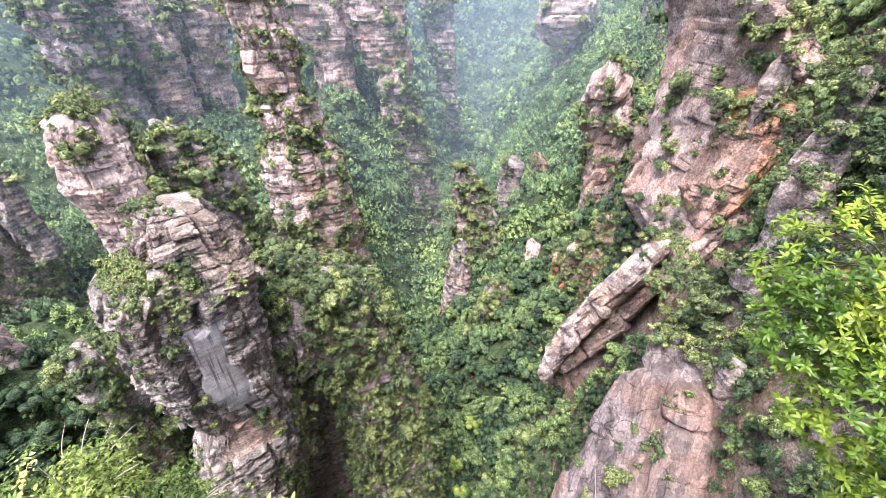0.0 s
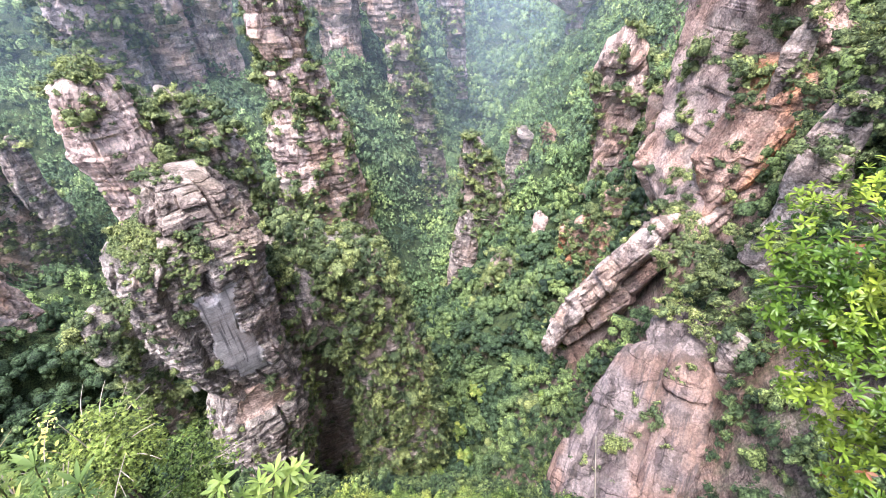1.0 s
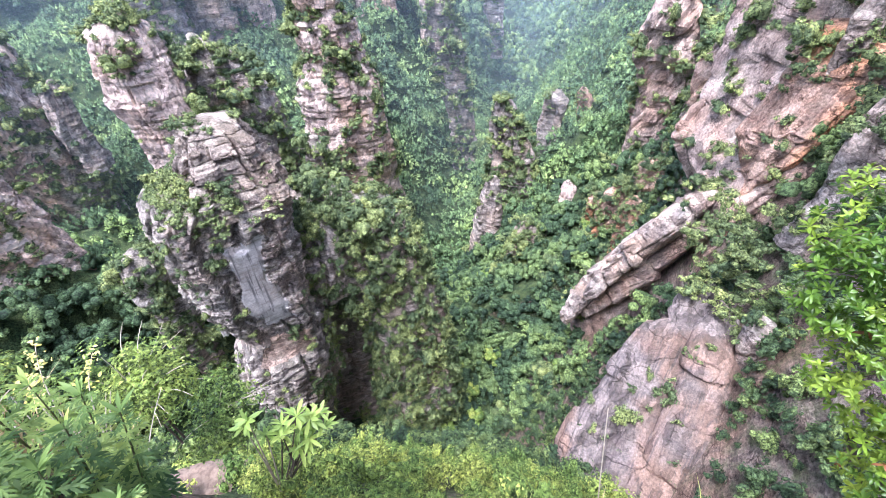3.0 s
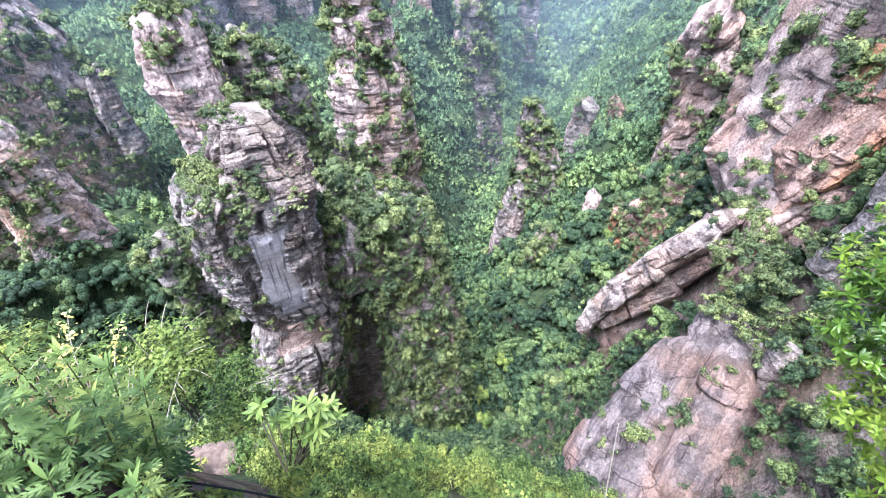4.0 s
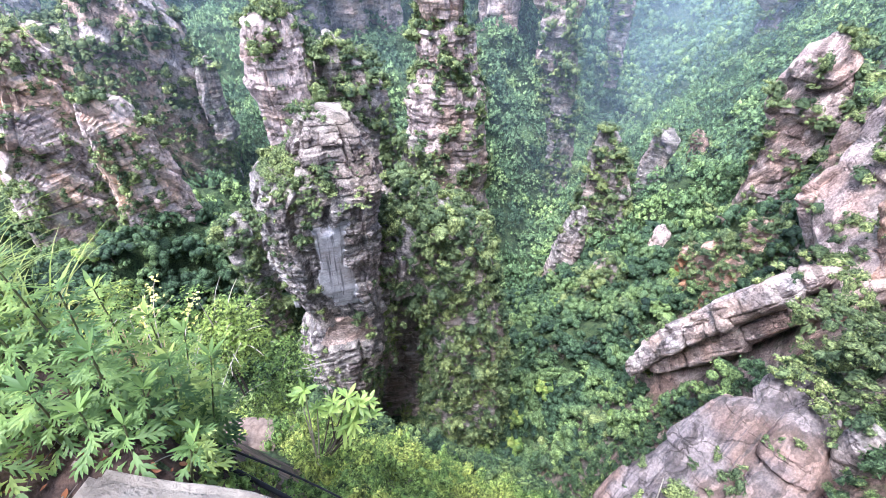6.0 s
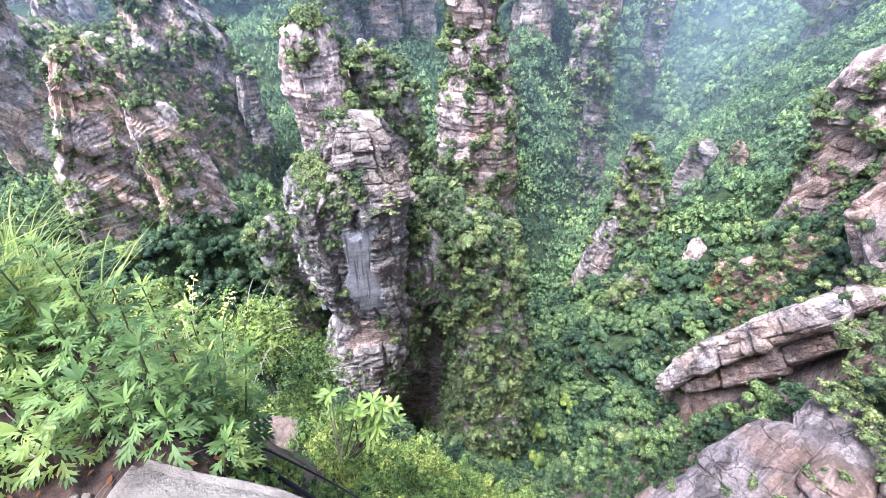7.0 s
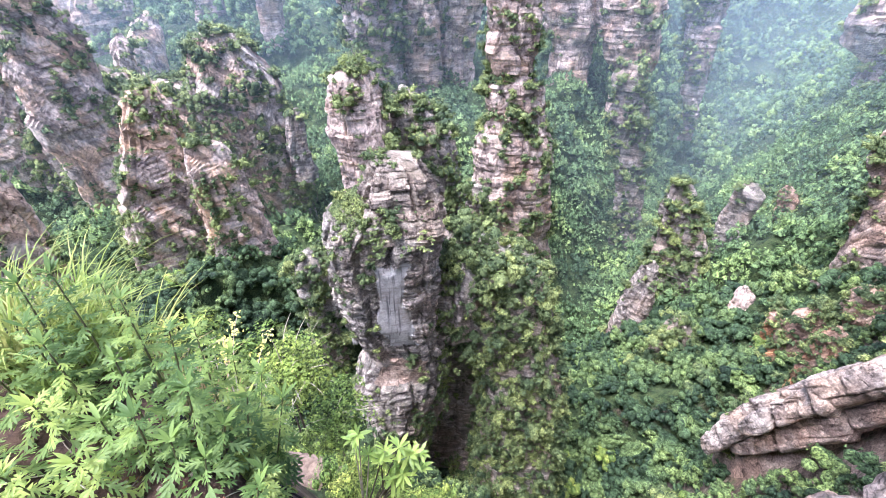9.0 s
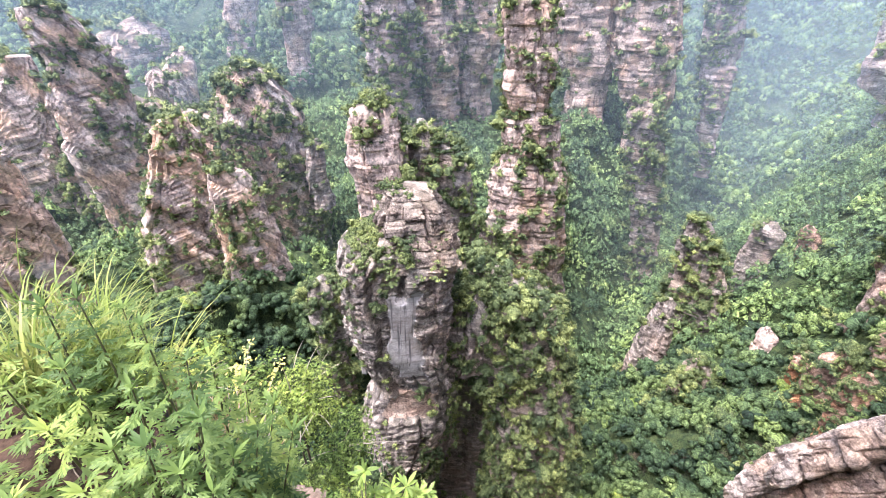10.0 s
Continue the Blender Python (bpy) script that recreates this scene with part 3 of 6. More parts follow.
UPRIGHT_ROCK = rock_material("upright_jointed_sandstone", (0.543, 0.439, 0.384), (0.791, 0.661, 0.578), (0.18, 0.16, 0.155), (0.708, 0.496, 0.354), 0, 0.2, 0.5, size=2.4, dip=50)
UPRIGHT_GREY = rock_material("upright_grey_sandstone", (0.506, 0.431, 0.38), (0.69, 0.598, 0.529), (0.17, 0.155, 0.15), (0.632, 0.46, 0.356), 0, 0.2, 0.5, size=2.4, dip=50)
LEDGE_ROCK = rock_material("pale_ledge_sandstone", (0.484, 0.413, 0.369), (0.704, 0.616, 0.55), (0.138, 0.128, 0.122), (0.55, 0.418, 0.33), 68, 0.2, 0.3)
FAR_ROCK = rock_material("weathered_sandstone", (0.47, 0.403, 0.381), (0.672, 0.571, 0.526), (0.18, 0.18, 0.185), (0.582, 0.448, 0.392), size=2.2)
CREST_ROCK = rock_material("bleached_sandstone", (0.33, 0.28, 0.245), (0.54, 0.465, 0.405), (0.113, 0.0936, 0.0851), (0.366, 0.292, 0.237), 0, 0.25, 0.2)
PALE_ROCK = rock_material("pale_smooth_rock", (0.50, 0.468, 0.44), (0.70, 0.665, 0.63), (0.14, 0.132, 0.13), (0.44, 0.38, 0.33), 0, 0.0, 0.85, None, False)
TAN_ROCK = rock_material("tan_fresh_rock", (0.46, 0.35, 0.28), (0.60, 0.49, 0.40), (0.24, 0.18, 0.155), (0.55, 0.39, 0.29), 0, 0.0, 0.25)
PATCH_ROCKS = [PALE_ROCK, TAN_ROCK]
LAND_SKIN = rock_material("forest_ground", (0.28, 0.22, 0.19), (0.44, 0.36, 0.32), (0.10, 0.09, 0.085), (0.36, 0.25, 0.19), 20, 0.5, 0.5, [(0.018, 0.032, 0.014), (0.04, 0.055, 0.022)])
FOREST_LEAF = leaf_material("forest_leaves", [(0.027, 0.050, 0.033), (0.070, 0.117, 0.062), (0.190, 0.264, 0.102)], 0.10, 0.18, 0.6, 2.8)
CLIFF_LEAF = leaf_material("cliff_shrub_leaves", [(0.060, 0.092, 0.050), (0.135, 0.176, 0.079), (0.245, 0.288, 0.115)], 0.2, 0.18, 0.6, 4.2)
# lighter than FOREST_LEAF: the far slopes' sunlit brightness is put into the colour
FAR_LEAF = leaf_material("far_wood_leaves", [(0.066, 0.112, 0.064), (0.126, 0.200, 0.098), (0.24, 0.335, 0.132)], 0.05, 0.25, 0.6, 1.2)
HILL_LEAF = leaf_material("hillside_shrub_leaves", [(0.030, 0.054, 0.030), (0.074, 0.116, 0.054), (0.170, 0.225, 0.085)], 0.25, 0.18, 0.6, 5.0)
BARK = plain_material("bark", (0.07, 0.055, 0.045), (0.16, 0.13, 0.10), 4.0)
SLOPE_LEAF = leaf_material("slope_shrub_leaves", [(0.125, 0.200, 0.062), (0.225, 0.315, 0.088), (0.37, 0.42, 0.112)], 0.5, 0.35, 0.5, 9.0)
BUSH_LEAF = leaf_material("glossy_bush_leaves", [(0.042, 0.092, 0.012), (0.115, 0.200, 0.022), (0.27, 0.345, 0.04)], 2.2, 0.3, 0.3)
MUG_LEAF = leaf_material("mugwort_leaves", [(0.098, 0.168, 0.050), (0.215, 0.312, 0.086), (0.40, 0.48, 0.125)], 3.0, 0.4)
SAPLING_LEAF = leaf_material("sapling_leaves", [(0.22, 0.34, 0.09), (0.34, 0.46, 0.12), (0.46, 0.55, 0.16)], 3.0, 0.45, 0.35)
GRASS_LEAF = leaf_material("grass_blades", [(0.17, 0.245, 0.055), (0.27, 0.34, 0.08), (0.42, 0.42, 0.15)], 3.0, 0.4)
DRY_LEAF = leaf_material("dry_blades", [(0.28, 0.20, 0.10), (0.42, 0.32, 0.17), (0.55, 0.45, 0.26)], 3.0, 0.25)
YELLOW_LEAF = leaf_material("yellow_leaves", [(0.55, 0.48, 0.10), (0.70, 0.62, 0.14), (0.80, 0.74, 0.25)], 3.0, 0.4)
BROWN_LEAF = leaf_material("brown_dead_leaves", [(0.112, 0.0396, 0.0126), (0.149, 0.0528, 0.0189), (0.167, 0.0688, 0.0273)], 3.0, 0.2)
GREEN_STEM = plain_material("green_stem", (0.10, 0.09, 0.05), (0.16, 0.17, 0.07), 20.0)
PALE_STEM = plain_material("pale_dry_stem", (0.38, 0.33, 0.24), (0.52, 0.46, 0.36), 15.0)
STONE = plain_material("worn_stone", (0.20, 0.166, 0.125), (0.35, 0.30, 0.228), 7.0, 0.9, 1.0, 0.03)
BROWN_STONE = plain_material("brown_boulder_stone", (0.13, 0.092, 0.066), (0.25, 0.185, 0.135), 5.0, 0.9, 1.0, 0.04)
SOIL = plain_material("reddish_soil", (0.03, 0.019, 0.014), (0.13, 0.08, 0.055), 9.0, 0.95, 0.8, 0.03)
RUBBER = plain_material("black_cable_sheath", (0.012, 0.012, 0.014), (0.03, 0.03, 0.035), 8.0, 0.35, 0.1, 0.001)
SCRAP = plain_material("white_litter", (0.65, 0.65, 0.66), (0.8, 0.8, 0.8), 8.0, 0.5)


# ---- mesh helpers ----
def mesh_from(name, verts, faces, material, smooth=False):
    """A mesh from arrays: verts n x 3, faces m x k of one size."""
    me = bpy.data.meshes.new(name)
    verts, faces = np.asarray(verts, np.float32), np.asarray(faces, np.int32)
    me.vertices.add(len(verts))
    me.vertices.foreach_set("co", verts.ravel())
    k = faces.shape[1]
    me.loops.add(faces.size)
    me.loops.foreach_set("vertex_index", faces.ravel())
    me.polygons.add(len(faces))
    me.polygons.foreach_set("loop_start", np.arange(0, faces.size, k, dtype=np.int32))
    me.polygons.foreach_set("loop_total", np.full(len(faces), k, np.int32))
    me.polygons.foreach_set("use_smooth", np.full(len(faces), smooth))
    me.materials.append(material)
    me.update(calc_edges=True)
    me.validate()
    return me


def part(name, bm, material, parent, label=""):
    me = bpy.data.meshes.new(name)
    bm.to_mesh(me)
    bm.free()
    me.materials.append(material)
    ob = new(name, me)
    ob.parent = parent
    return tagged(ob, label)


def face_data(verts, faces):
    p = verts[faces]
    n = np.cross(p[:, 2] - p[:, 0], p[:, 3] - p[:, 1])
    area = np.linalg.norm(n, axis=1) / 2
    return p.mean(1), n / (2 * area[:, None] + 1e-9), area


# ---- crowns: a few kinds of leafy clump, set out by the thousand ----
def crown_lump(rng, centre, r, seg, rings):
    """The dense inside of one clump, uneven all over."""
    lat = np.linspace(1.57, -0.5, rings + 1)[1:]
    turn = rng.uniform(0, 6.28) + np.linspace(0, 2 * np.pi, seg, endpoint=False)
    pts = [np.array([[0, 0, 1.0]])]
    for k, la in enumerate(lat):
        t = turn + k * np.pi / seg
        pts.append(np.stack([np.cos(la) * np.cos(t), np.cos(la) * np.sin(t), np.full(seg, np.sin(la))], -1))
    v = np.concatenate(pts)
    v = v * (r * rng.uniform(0.8, 1.08, (len(v), 1))) + centre
    f = [(0, 1 + j, 1 + (j + 1) % seg) for j in range(seg)]
    for k in range(rings - 1):
        for j in range(seg):
            a, c = 1 + k * seg + j, 1 + k * seg + (j + 1) % seg
            f += [(a, a + seg, c), (c, a + seg, c + seg)]
    return v, np.array(f)


def crown_template(rng, leaves, leaf, flat=0.85, lumps=7, seg=5, rings=2, domed=False, core=0.98):
    """A loose heap of leaf sprays round a few dense clumps, with gaps and a ragged outline; radius about 1."""
    centres = rng.normal(0, 1, (lumps, 3))
    centres /= np.linalg.norm(centres, axis=1)[:, None]
    centres[:, 2] = np.abs(centres[:, 2]) * 0.95 - 0.25
    centres *= rng.uniform(0.42, 0.80, (lumps, 1))
    centres[0] *= 0.2
    size = rng.uniform(0.20, 0.40, lumps)
    size[0] = 0.46
    if domed:
        # clumps spread evenly over a rounded head
        up = 1 - (np.arange(lumps) + 0.5) / lumps * 1.15
        ring = np.arange(lumps) * 2.4 + rng.uniform(-0.4, 0.4, lumps)
        centres = np.stack([np.sqrt(1 - up ** 2) * np.cos(ring), np.sqrt(1 - up ** 2) * np.sin(ring), up], -1) * rng.uniform(0.52, 0.74, (lumps, 1))
        size = rng.uniform(0.28, 0.44, lumps)
    V, F, n = [], [], 0
    for c, r in zip(centres, size):
        v, f = crown_lump(rng, c, r * core, seg, rings)
        V.append(v)
        F.append(f + n)
        n += len(v)
    which = rng.choice(lumps, leaves, p=size ** 2 / (size ** 2).sum())
    way = rng.normal(0, 1, (leaves, 3))
    way[:, 2] = np.abs(way[:, 2]) * 1.15 - 0.3
    way /= np.linalg.norm(way, axis=1)[:, None]
    at = centres[which] + way * (size[which] * rng.uniform(0.88, 1.2, leaves))[:, None]
    normal = way + rng.normal(0, 0.38, (leaves, 3)) + np.array([0, 0, 0.3])
    normal /= np.linalg.norm(normal, axis=1)[:, None]
    side = np.cross(normal, rng.normal(0, 1, (leaves, 3)))
    side /= np.linalg.norm(side, axis=1)[:, None]
    fore = np.cross(normal, side)
    s = leaf * rng.uniform(0.55, 1.4, (leaves, 1))
    a, b = side * s, fore * s * rng.uniform(0.5, 0.9, (leaves, 1))
    spray = np.stack([at - a, at + a * 0.9 - b, at + (b + a * 0.2) * 1.25], 1)
    V.append(spray.reshape(-1, 3))
    F.append(np.arange(leaves * 3).reshape(-1, 3) + n)
    V = np.concatenate(V)
    V[:, 2] *= flat
    return V, np.concatenate(F)


CROWN_RNG = np.random.default_rng(11)
CROWNS = {"near": [crown_template(CROWN_RNG, 66, 0.095, lumps=6, seg=5, domed=True) for i in range(14)],
          "mid": [crown_template(CROWN_RNG, 24, 0.12, lumps=4, seg=4, rings=1, domed=True) for i in range(14)],
          "far": [crown_template(CROWN_RNG, 8, 0.17, lumps=3, seg=4, rings=2, domed=True) for i in range(12)],
          "fine": [crown_template(CROWN_RNG, 105, 0.094, lumps=6, core=0.78) for i in range(12)],
          "close": [crown_template(CROWN_RNG, 480, 0.046, lumps=8, core=0.62) for i in range(10)],
          "shrub": [crown_template(CROWN_RNG, 26, 0.15, 0.9, 4, 5, 1) for i in range(14)],
          "bush": [crown_template(CROWN_RNG, 95, 0.096, 0.95, 5, core=0.78) for i in range(12)]}


def thicket(name, places, radii, kind, material, seed, tall=(0.8, 1.25)):
    """All the crowns at the given places as one mesh."""
    rng = np.random.default_rng(seed)
    kinds = CROWNS[kind]
    pick = rng.integers(0, len(kinds), len(places))
    turn = rng.uniform(0, 2 * np.pi, len(places))
    high = rng.uniform(*tall, len(places))
    broad = rng.uniform(0.72, 1.3, len(places))
    lean = rng.normal(0, 0.16, (len(places), 2))
    verts, faces, n = [], [], 0
    for k, (V, F) in enumerate(kinds):
        at = np.where(pick == k)[0]
        if not len(at):
            continue
        c, s = np.cos(turn[at])[:, None], np.sin(turn[at])[:, None]
        vx, vy = V[None, :, 0] * broad[at][:, None], V[None, :, 1] / broad[at][:, None]
        z = V[None, :, 2] * high[at][:, None]
        x = vx * c - vy * s + lean[at, :1] * z
        y = vx * s + vy * c + lean[at, 1:] * z
        p = np.stack([x, y, z], -1) * radii[at][:, None, None] + places[at][:, None, :]
        verts.append(p.reshape(-1, 3))
        faces.append((F[None] + (np.arange(len(at)) * len(V))[:, None, None] + n).reshape(-1, 3))
        n += len(at) * len(V)
    return new(name, mesh_from(name, np.concatenate(verts), np.concatenate(faces), material, True))


# ---- rock forms ----
SHRUBS = []


def rock_form(name, rows, material, around=110, step=0.8, rough=1.0, beds=1.6, veg=0.3, seed=1, bush=1.0, dip=(0.0, 0.0), square=2.6, crown=True, side=None, lee=None, patches=(), long=1.0, bare=1.0, blunt=False, swell=None, joints=1.2, cap=1.0):
    """A standing rock from its rows, with bedding, joints and broken blocks; notes where shrubs take hold."""
    rng = np.random.default_rng(seed)
    rows = sorted(rows)
    around, step = int(around * 0.78), step * 1.25
    zs = np.array([r[0] for r in rows], float)
    levels = np.arange(zs[0], zs[-1], step)
    levels = np.append(levels, zs[-1])
    table = [np.interp(levels, zs, [r[k] for r in rows]) for k in (1, 2, 3, 4)]
    turn = np.radians(np.interp(levels, zs, [r[5] for r in rows]))
    th = np.linspace(0, 2 * np.pi, around, endpoint=False)
    T, Z = np.meshgrid(th, levels)
    cx, cy, rx, ry, tn = (np.repeat(v[:, None], around, 1) for v in (*table, turn))
    round_off = np.clip(np.sqrt(np.clip((zs[-1] - Z) / (1.6 * beds), 0, 1)), 0.5, 1)
    if not blunt:
        rx, ry = rx * round_off, ry * round_off
    ex = 2 / square
    ux = np.sign(np.cos(T)) * np.abs(np.cos(T)) ** ex
    uy = np.sign(np.sin(T)) * np.abs(np.sin(T)) ** ex
    reach = np.sqrt((ux * rx) ** 2 + (uy * ry) ** 2)
    girth = (rx.mean() + ry.mean()) / 2
    X = cx + (ux * rx) * np.cos(tn) - (uy * ry) * np.sin(tn)
    Y = cy + (ux * rx) * np.sin(tn) + (uy * ry) * np.cos(tn)
    # beds step in and out, blocks between joints stand proud or have fallen
    bed = (Z + dip[0] * X + dip[1] * Y) / math.sqrt(1 + dip[0] ** 2 + dip[1] ** 2) + 1.2 * fbm(X / 14, Y / 14, Z / 14, 2, seed)
    layer = np.floor(bed / beds).astype(np.int64)
    big_layer = np.floor(bed / (beds * 3.1)).astype(np.int64)
    run = (X - dip[0] * Z) / math.sqrt(1 + dip[0] ** 2) + 0.6 * Y if dip[0] else T * girth
    run = run + 0.5 * grain(X / 4, Y / 4, Z / 4, seed + 17)
    run = run / long
    small_run = run / (beds * 1.6) + 5 * hashed(layer, layer * 0, layer * 0, seed)
    big_run = run / (beds * 2.9) + 5 * hashed(big_layer, layer * 0, layer * 0, seed + 1)
    block = hashed(layer, np.floor(small_run).astype(np.int64), layer * 0, seed + 7) - 0.5
    big = hashed(big_layer, np.floor(big_run).astype(np.int64), big_layer * 0, seed + 2) - 0.5
    slice_run = run / (beds * 6.5) + 0.35 * grain(X * 0, Y * 0, Z / 9, seed + 6)
    tall = hashed(np.floor(slice_run).astype(np.int64), layer * 0, layer * 0, seed + 8) - 0.5
    thick = hashed(layer, layer * 0 + 3, layer * 0, seed + 5) - 0.5

    def groove(v, width, keep):
        f = v - np.floor(v)
        return np.clip(1 - np.minimum(f, 1 - f) / width, 0, 1) * keep

    cuts = (groove(bed / (beds * 3.1), 0.09, 0.8) + groove(big_run, 0.10, 0.7) + groove(slice_run, 0.06, joints)
            + 0.5 * groove(bed / beds, 0.2, (hashed(layer, layer * 0 + 1, layer * 0, seed) > 0.5) * 1.0))
    rib = grain(np.cos(T) * girth / 2.2, np.sin(T) * girth / 2.2, Z / 26, seed + 3)
    swell = rough if swell is None else swell
    push = (rough * (0.34 * beds * block + 0.10 * beds * thick + 0.8 * beds * big + 1.3 * beds * tall - 0.33 * beds * cuts
                     + 0.14 * fbm(X / 1.1, Y / 1.1, Z / 0.9, 3, seed + 13))
            + swell * girth * (0.07 * rib + 0.10 * fbm(X / (girth * 0.9), Y / (girth * 0.9), Z / (girth * 1.3), 3, seed + 11)))
    # smooth faces where a slice of rock has come away
    sheen = np.zeros(X.shape, int)
    for way, half, low, high, back, slot in patches:
        off = np.abs((np.arctan2(X - cx, Y - cy) - radians(way) + np.pi) % (2 * np.pi) - np.pi)
        fit = np.minimum(np.minimum((1.1 + 0.3 * grain(X * 0 + 1, Y * 0, Z / 3, seed + 9) - off / radians(half)) * 4, (Z - low) / 1.2 + grain(X / 2, Y / 2, Z * 0, seed)), (high - Z) / 1.6 + grain(X / 1.5, Y / 1.5, Z * 0, seed + 1))
        fit = np.clip(fit, 0, 1)
        if slot:
            push = push * (1 - fit) + fit * (back + 0.08 * fbm(X / 1.2, Y / 1.2, Z / 4, 3, seed))
            sheen = np.where(fit > 0.45, slot, sheen)
    push = push * np.clip((zs[-1] - Z) / (2.5 * beds) + 0.25, 0.25, 1)  # the top weathers round
    scale = 1 + np.clip(push / np.maximum(reach, 0.6), -0.45, 0.5)
    X, Y = cx + (X - cx) * scale, cy + (Y - cy) * scale
    verts = np.stack([X, Y, Z + 0.12 * grain(X / 1.5, Y / 1.5, Z / 1.5, seed)], -1)
    rings = [verts]
    top, mid = verts[-1], np.array([table[0][-1], table[1][-1], levels[-1]])
    for f, up in ((0.72, 0.10), (0.42, 0.2), (0.12, 0.24), (0.001, 0.25)):
        ring = mid + (top - mid) * f
        ring[:, 2] = levels[-1] + up * table[2][-1] * 0.8 + 0.10 * table[2][-1] * grain(ring[:, 0] / 2, ring[:, 1] / 2, ring[:, 2] / 2, seed + 4)
        rings.append(ring[None])
    grid = np.concatenate(rings, 0)
    n = grid.shape[0]
    verts = grid.reshape(-1, 3)
    i, j = np.meshgrid(np.arange(n - 1), np.arange(around), indexing="ij")
    k = (j + 1) % around
    faces = np.stack([i * around + j, i * around + k, (i + 1) * around + k, (i + 1) * around + j], -1).reshape(-1, 4)
    me = mesh_from(name, verts, faces, material)
    if patches:
        for m in PATCH_ROCKS:
            me.materials.append(m)
        slots = np.zeros(len(faces), np.int32)
        slots[:sheen[:-1].size] = sheen[:-1].ravel()
        me.polygons.foreach_set("material_index", slots)
    # shrubs on ledges, tops and in mossy patches
    mid_p, normal, area = face_data(verts, faces)
    patch = fbm(mid_p[:, 0] / 7, mid_p[:, 1] / 7, mid_p[:, 2] / 9, 3, seed + 21)
    chance = np.clip(np.maximum((normal[:, 2] - 0.3) * 1.6, (patch - 0.28 + veg) * 6.0), 0, 1)
    if side:
        facing = normal[:, 0] * np.sin(radians(side[0])) + normal[:, 1] * np.cos(radians(side[0]))
        chance = np.clip(chance + side[1] * (facing - side[2]), 0, 1)
    if crown:
        chance = np.maximum(chance, np.clip((mid_p[:, 2] - zs[-1] + cap) * 0.6, 0, 0.9))
    if lee:
        beyond = (mid_p[:, 0] - cx[-1, 0]) * np.sin(radians(lee[0])) + (mid_p[:, 1] - cy[-1, 0]) * np.cos(radians(lee[0]))
        chance *= np.clip((beyond - lee[1]) / 1.5, 0.06, 1)
    for way, half, low, high, _, _ in patches:
        off = np.abs((np.arctan2(mid_p[:, 0] - cx[0, 0], mid_p[:, 1] - cy[0, 0]) - radians(way) + np.pi) % (2 * np.pi) - np.pi)
        chance[(off < radians(half)) & (mid_p[:, 2] > low) & (mid_p[:, 2] < high)] *= 0.04
    away = (normal[:, 0] * mid_p[:, 0] + normal[:, 1] * mid_p[:, 1]) / np.hypot(mid_p[:, 0], mid_p[:, 1])
    chance[away > 0.2] *= 0.1  # the far sides stay nearly bare
    if veg < 0.5:
        chance *= np.clip(0.6 + 2.0 * grain(mid_p[:, 0] / 2.6, mid_p[:, 1] / 2.6, mid_p[:, 2] / 3.4, seed + 33), 0.08, 1.4)
    count = bare * area * chance * 1.1 / bush ** 2
    keep = np.where(rng.random(len(count)) < count)[0]
    if len(keep):
        r = bush * np.clip(rng.lognormal(-0.05, 0.42, len(keep)), 0.4, 2.2) * (0.75 + 0.5 * np.clip(normal[keep, 2], 0, 1))
        SHRUBS.append((mid_p[keep] + normal[keep] * r[:, None] * 0.25, r))
    return me



# ---- the land: one sheet to the horizon ----
def build_land():
    turns = np.radians(np.concatenate([np.linspace(-100, 80, 320), np.linspace(82, 258, 60)]))
    reach = np.concatenate([[0.0], np.geomspace(0.35, 12, 50), np.geomspace(12.3, 260, 150), np.geomspace(264, 4800, 70)])
    A, D = np.meshgrid(turns, reach)
    X, Y = D * np.sin(A), D * np.cos(A)
    Z = land(X, Y)
    verts = np.stack([X, Y, Z], -1).reshape(-1, 3)
    n, m = len(reach), len(turns)
    i, j = np.meshgrid(np.arange(n - 1), np.arange(m), indexing="ij")
    k = (j + 1) % m
    faces = np.stack([i * m + j, i * m + k, (i + 1) * m + k, (i + 1) * m + j], -1).reshape(-1, 4)[:, ::-1]
    ob = new("ground", mesh_from("ground", verts, faces, LAND_SKIN, True))
    return tagged(ob, "steep forested mountain ground with dark earth and rock", "ground", kind="structure")


ground = build_land()


# the overhanging ledge on the mountain side: its foot, its line and its outward side
LEDGE_FOOT = np.array([22.6, 63.1, -70.4])
LEDGE_LINE = np.array([0.26, -0.23, 0.938])
LEDGE_OUT = np.array([-0.616, 0.709, 0.344])
LEDGE_DEEP = np.cross(LEDGE_LINE, LEDGE_OUT)


